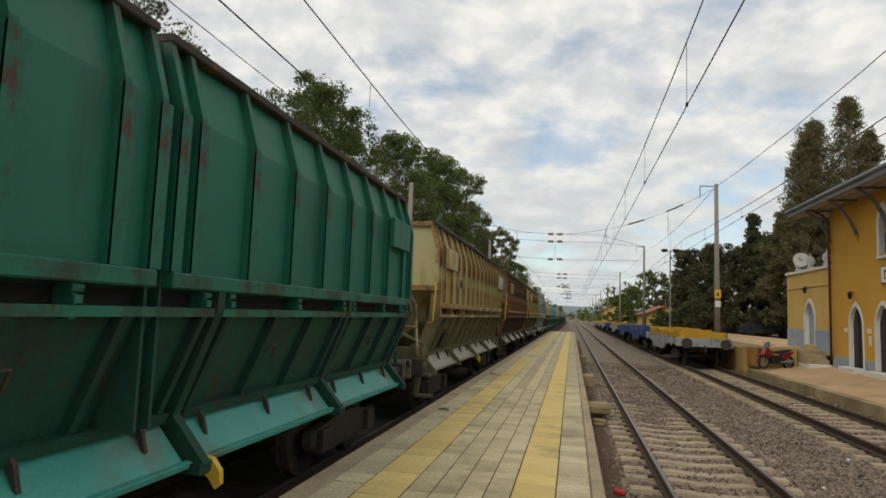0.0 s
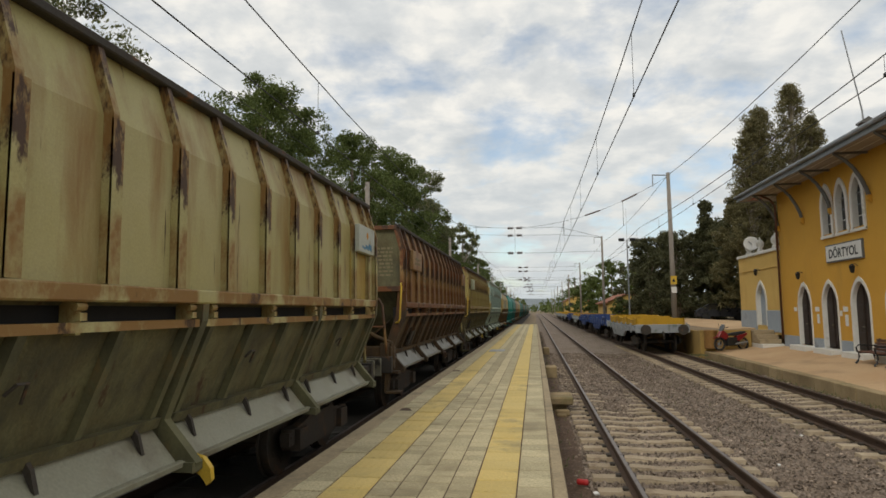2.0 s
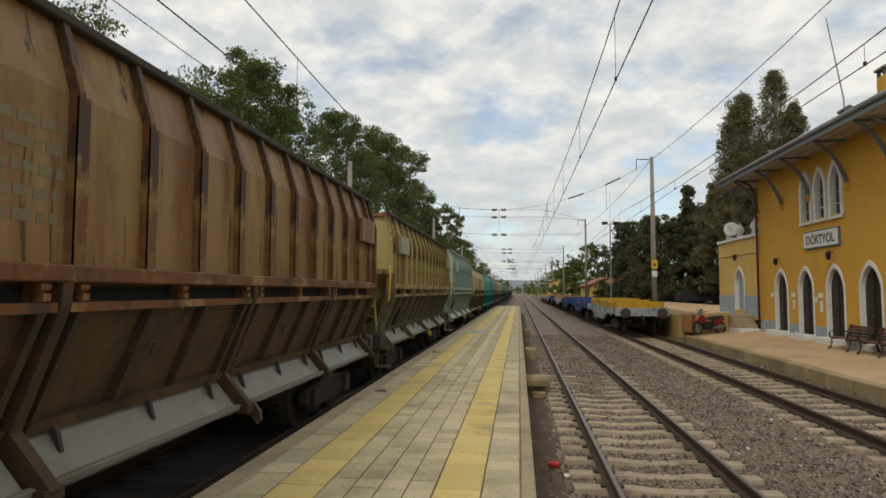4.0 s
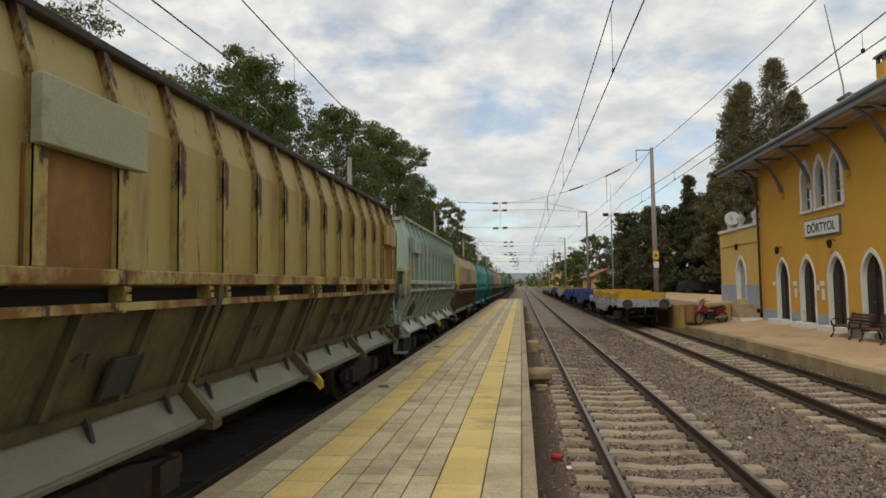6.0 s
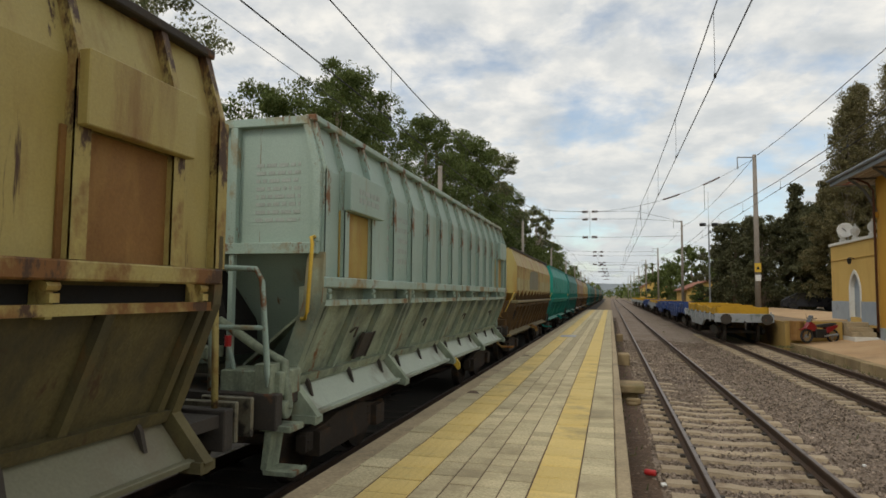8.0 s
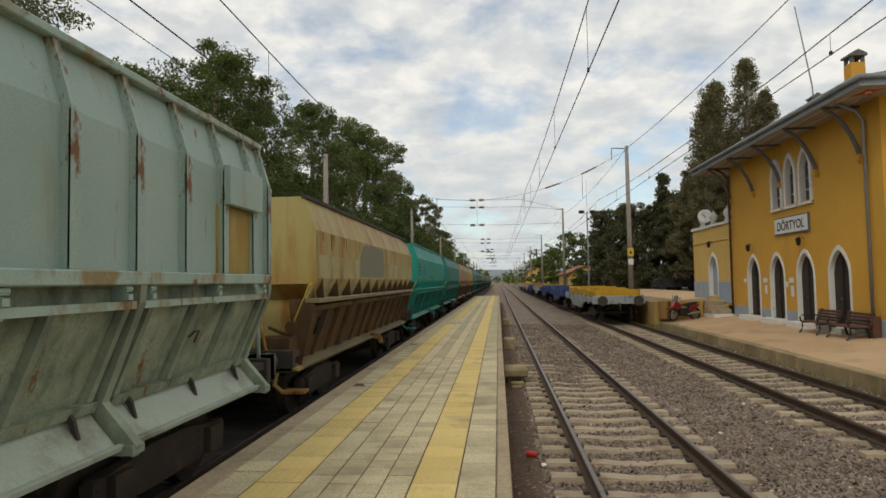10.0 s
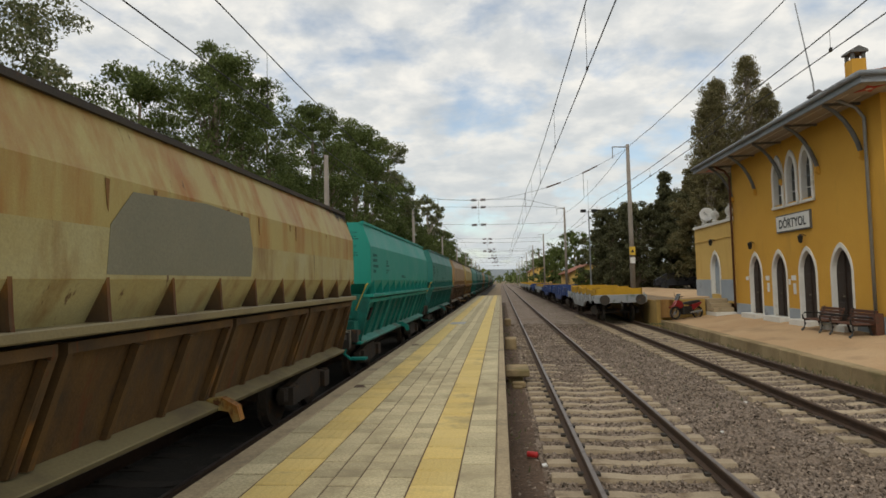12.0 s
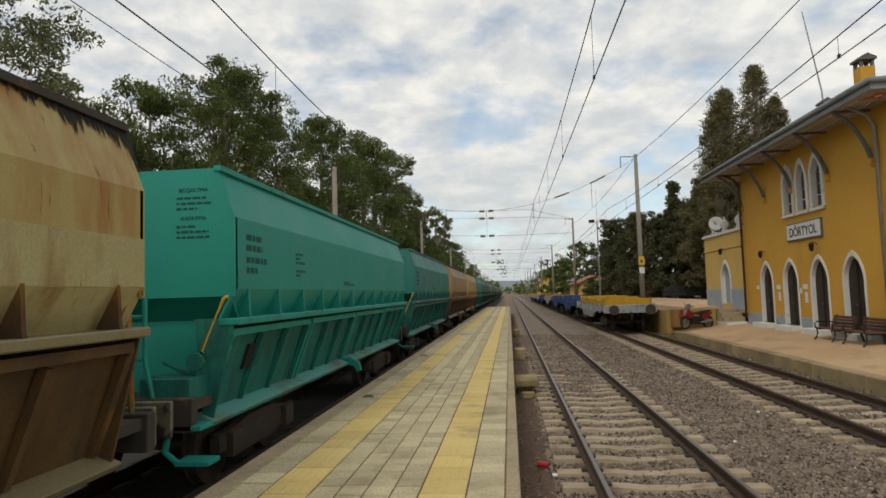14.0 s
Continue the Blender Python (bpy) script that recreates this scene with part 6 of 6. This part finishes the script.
bm = bmesh.new()
rng = random.Random(9)
prev = None
xs = [-2600 + 100 * i for i in range(53)]
vs = [(bm.verts.new((x, 2300, -5)), bm.verts.new((x, 2300, 42 + 22 * noise.noise((x * .0016, 1, 2)) + 8 * noise.noise((x * .007, 3, 2))))) for x in xs]
for a, b in zip(vs, vs[1:]):
    bm.faces.new((a[0], b[0], b[1], a[1]))
tagged(part("backdrop_hills", bm, HILL), "pale blue hazy hills on the horizon", "hills", kind="structure")


# ---- trees ----
def leafy(verts, faces, c, r, n, size, rng, flat=.8):
    for _ in range(n):
        while True:
            p = Vector((rng.uniform(-1, 1), rng.uniform(-1, 1), rng.uniform(-1, 1)))
            if p.length < 1:
                break
        p = Vector((p.x * r, p.y * r, p.z * r * flat)) + c
        s = size * rng.uniform(.6, 1.35)
        q = Euler((rng.uniform(-1.2, 1.2), rng.uniform(-1.2, 1.2), rng.uniform(0, 6.3))).to_matrix()
        k = len(verts)
        for a, b, z in ((-1, 0, 0), (0, -.42, .12), (1, 0, 0), (0, .42, .12)):
            verts.append(p + q @ Vector((a * s, b * s, z * s)))
        faces += [(k, k + 1, k + 2), (k, k + 2, k + 3)]


def tree(x, y, h, r, seed, leaf, label, base=.12, n=170, per=46, size=.17, bark=None, cone=0.0, z0=None, shape=.75, clump=.20, plume=False):
    rng = random.Random(seed)
    z0 = (1.0 if x > 7.7 and 31.9 < y < 130 else -.5) if z0 is None else z0
    t = thing("tree", label, "tree", "trees round the station", pose(x, y, z0))
    bark = bark or BARK
    lean = Vector((rng.uniform(-.05, .05), rng.uniform(-.05, .05), 1))
    bm = bmesh.new()
    tube(bm, [lean * (h * k / 6) + Vector((.1 * math.sin(k * 1.7 + seed), .1 * math.cos(k * 2.1), 0)) for k in range(6)], [max(.03, (.022 * h) * (1 - k / 6.2)) for k in range(6)], 9)
    part("trunk", bm, bark, t, smooth=True)
    verts, faces = [], []
    lb = bmesh.new()
    lobes = [(rng.uniform(0, 6.283), rng.uniform(.45, 1.0), rng.uniform(.6, 1.1)) for _ in range(7)]
    boughs = []
    if not plume and not cone:
        for k in range(15):
            f, a = (k + rng.uniform(.2, .9)) / 15, k * 2.4 + rng.uniform(-.5, .5)
            prof = math.sin(math.pi * min(.95, .22 + .72 * f)) ** shape
            boughs.append((lean * ((base + (1 - base) * f) * h * .93) + Vector((math.cos(a), math.sin(a), 0)) * (r * prof * rng.uniform(.5, .72)), r * rng.uniform(.34, .52) * (.55 + .45 * prof)))
    for k in range(n):
        if boughs:
            b, br = boughs[k % 15]
            d = Vector((rng.gauss(0, 1), rng.gauss(0, 1), rng.gauss(.25, .9))).normalized()
            c = b + d * (br * rng.random() ** .4)
            cr = r * clump * rng.uniform(.45, 1.0)
            c.z = max(base * h, min(c.z, h - cr * rng.uniform(.3, .9)))
            leafy(verts, faces, c, cr, int(per * rng.uniform(.5, 1.4)), size, rng, rng.uniform(.5, .85))
            if k % 5 == 0:
                s = lean * (max(.08, c.z / h - .18) * h)
                tube(lb, [s, s.lerp(c, .5) + Vector((0, 0, .2)), c], [.05 * h / 14, .03 * h / 14, .012], 5)
            continue
        f = rng.random() ** .85
        a = rng.uniform(0, 6.283)
        lobe = max(w * max(0, math.cos(a - la)) ** 2 * math.exp(-((f - lf) / .35) ** 2) for la, lf, w in lobes)
        prof = 1.35 * (f + .12) ** .5 * (1 - f) ** .6 if plume else (1 - f) ** .7 if cone else math.sin(math.pi * min(.96, .2 + .74 * f)) ** shape
        rr = r * prof * (.55 + .5 * lobe) * rng.random() ** .45
        c = lean * ((base + (1 - base) * f) * h) + Vector((rr * math.cos(a), rr * math.sin(a), rng.uniform(-.4, .4)))
        cr = r * clump * rng.uniform(.55, 1.35)
        c.z = min(c.z, h - cr * rng.uniform(.3, .9))
        leafy(verts, faces, c, cr, int(per * rng.uniform(.5, 1.4)), size, rng, rng.uniform(.55, 1.0))
        if k % 4 == 0:
            s = lean * (max(.08, base + (1 - base) * f - .16) * h)
            tube(lb, [s, s.lerp(c, .5) + Vector((0, 0, .2)), c], [.05 * h / 14, .03 * h / 14, .012], 5)
    ob = part("branchwork", lb, bark, t)
    ob["kind"] = "stuff"
    me = bpy.data.meshes.new("crown")
    me.from_pydata(verts, [], faces)
    me.materials.append(None)
    place("crown", me, leaf, t)
    return t


BROAD = "dense dark green broadleaf tree behind the tracks"
EUC = "tall olive green eucalyptus with pale limbs"
DARKT = "dark green conifer behind the station forecourt"
tree(-15.4, 15.4, 18, 4.7, 1, LEAF_EUC, EUC, .10, 360, 230, .075, PALEBARK, clump=.19)
for k, (x, y, h, r, kind) in enumerate(((-16.2, 27.5, 13.6, 4.3, 0), (-15.2, 33.0, 17.0, 4.6, 0), (-15.8, 38.4, 17.0, 4.5, 0), (-16, 44.0, 17.0, 4.8, 0), (-15.2, 50, 18.2, 4.2, 0), (-15.5, 57, 19.4, 4.8, 0), (-15.2, 66, 20.8, 5.2, 0), (-15.6, 76, 22.8, 5.6, 0), (-15.5, 87, 24.4, 4.8, 1), (-16.5, 97, 20, 5, 0), (-16, 108, 18, 5, 0), (-15.2, 130, 21.8, 4.8, 1), (-16, 136, 15.5, 6, 0), (-15.5, 158, 16.5, 6, 0), (-16, 190, 15.5, 7, 0), (-16, 235, 14, 8, 0), (-16, 290, 13, 9, 0))):
    big = y < 100
    tree(x, y, h, r, 11 + k, LEAF_EUC if kind else LEAF_GREEN, EUC if kind else BROAD, .10, 300 if big else 120, 120 if y < 60 else 80 if big else 50, .10 if y < 60 else .16 if big else .32, PALEBARK if kind else None)
for k, (x, y, h, r) in enumerate(((-22, 22, 10.5, 5), (-21, 32, 11, 5), (-21, 42, 12, 5), (-21.5, 54, 13, 6), (-22, 70, 14, 7), (-22, 92, 14, 7), (-12.5, 31, 6.5, 2.8), (-12.5, 36, 7.5, 2.8), (-12.5, 41, 7, 3), (-12.4, 50, 8, 3.2), (-12.3, 62, 9, 3.6), (-12.2, 76, 10, 4), (-12.4, 92, 11, 4.5), (-12.6, 110, 11, 5), (-12.6, 132, 11, 5))):
    tree(x, y, h, r, 40 + k, LEAF_GREEN, BROAD, .04, 120, 50, .21)
for k, (x, y, h, r) in enumerate(((17.4, 50, 17.3, 2.9), (19.7, 50.5, 19.2, 2.6), (15.8, 49.6, 16.2, 2.3), (21.1, 51, 16.6, 2.0), (18.6, 53, 14.8, 3.4), (16.2, 51.5, 11.5, 2.6), (20.4, 52.5, 13.5, 2.6))):
    tree(x, y, h - 1, r * (1.15 if k < 4 else 1), 60 + k, LEAF_OLIVE, EUC, .12, 520, 62, .085, PALEBARK, clump=.15, plume=k < 4)
for k, (x, y, h, r, cone) in enumerate(((15.9, 61, 12.0, 2.0, 1), (13.2, 62, 9.6, 3.2, 0), (12.2, 70, 10.2, 3.2, 0), (17.5, 56, 10.4, 4.0, 0), (20.5, 55, 10.5, 4.6, 0), (24, 52, 11, 5, 0), (15.2, 74, 10.8, 4.6, 0), (28, 47, 12, 5.5, 0), (14.5, 78, 9, 4.4, 0), (22, 64, 11, 5.6, 0), (18.2, 62, 10.5, 4, 0))):
    tree(x, y, h - 1, r, 80 + k, LEAF_DARK, DARKT, .03, 200, 60, .165, None, cone)
for k, (x, y, h, r) in enumerate(((14, 118, 11, 5), (18, 112, 9, 4.5), (11.5, 136, 10, 4.5), (13, 150, 11, 6), (12, 190, 10, 7), (14, 220, 11, 8), (24, 40, 8, 3.5), (11.6, 88, 3.4, 1.9), (13.9, 88.5, 3.6, 1.4))):
    tree(x, y, h - 1, r, 100 + k, LEAF_GREEN if k != 6 else LEAF_DARK, "dull green tree beyond the houses" if k < 7 else "low green shrub before a house", .08, 90, 36, .32 if k < 7 else .14)


def palm(x, y, h, seed):
    rng = random.Random(seed)
    t = thing("palm_tree", "tall slender palm with a small round crown", "palm tree", "palms", pose(x, y, -.5))
    bm = bmesh.new()
    tube(bm, [(0, 0, 0), (.1, 0, h * .5), (0, 0, h)], [.3, .22, .2], 8)
    part("trunk", bm, BARK, t)
    bm = bmesh.new()
    for k in range(34):
        a, e = rng.uniform(0, 6.28), rng.uniform(-.7, 1.1)
        d = Vector((math.cos(a) * math.cos(e), math.sin(a) * math.cos(e), math.sin(e)))
        side = d.cross(Vector((0, 0, 1))).normalized() * .16
        p0, p1, p2 = Vector((0, 0, h)), Vector((0, 0, h)) + d * 1.0, Vector((0, 0, h)) + d * 1.8 - Vector((0, 0, .5))
        vs = [bm.verts.new(p) for p in (p0, p1 + side, p2, p1 - side)]
        bm.faces.new(vs)
    part("crown", bm, LEAF_GREEN, t)


palm(8.9, 172, 10, 1)
palm(10.8, 176, 10.3, 2)


def far_woods():
    rng = random.Random(21)
    verts, faces = [], []
    for k in range(420):
        x = rng.uniform(-150, 150)
        y = rng.uniform(330, 700)
        if abs(x) < 7 and y < 600:
            continue
        leafy(verts, faces, Vector((x, y, rng.uniform(1, 6))), rng.uniform(3, 6), 26, 1.6, rng)
    me = bpy.data.meshes.new("far_woods")
    me.from_pydata(verts, [], faces)
    me.materials.append(None)
    tagged(place("far_woods", me, LEAF_GREEN), "hazy low woods at the end of the line", "woods", kind="stuff")


far_woods()


def weeds():
    """Dry grass tufts along the kerb, the platform foot and the terrace wall."""
    rng = random.Random(31)
    verts, faces = [], []
    for k in range(1500):
        w = rng.random()
        if w < .35:
            x, y, z = rng.uniform(7.45, 7.8), rng.uniform(8, 33), -.2
        elif w < .5:
            x, y, z = rng.uniform(6.9, 8.2), rng.uniform(30.6, 31.6), -.05
        elif w < .75:
            x, y, z = rng.uniform(PR + .02, PR + .35), rng.uniform(8, 60), -.2
        else:
            x, y, z = rng.uniform(3.2, 4.8), rng.uniform(12, 90), -.24
        hh = rng.uniform(.03, .12)
        a = rng.uniform(0, 6.28)
        n = len(verts)
        d = Vector((math.cos(a), math.sin(a), 0)) * .012
        tip = Vector((x, y, z + hh)) + Vector((rng.uniform(-.05, .05), rng.uniform(-.05, .05), 0))
        verts += [Vector((x, y, z)) - d, Vector((x, y, z)) + d, tip]
        faces.append((n, n + 1, n + 2))
    me = bpy.data.meshes.new("dry_weeds")
    me.from_pydata(verts, [], faces)
    me.materials.append(None)
    tagged(place("dry_weeds", me, LEAF_EUC), "sparse dry weeds along the kerb and ballast", "weeds", kind="stuff")


weeds()


# ---- motion ----
def rolled(t):
    """How far the train has come by t seconds: it slows down."""
    return 7.13 * t - 0.125 * t * t


def motions():
    for w, y0 in WAGONS:
        walk(w, [(t, pose(TRAIN_X, y0 - rolled(t), 0)) for t in range(15)])
    for ob, y in WHEELS:
        walk(ob, [(k / 10, pose(0, y, 0.46, math.degrees(rolled(k / 10) / 0.46))) for k in range(141)])


motions()
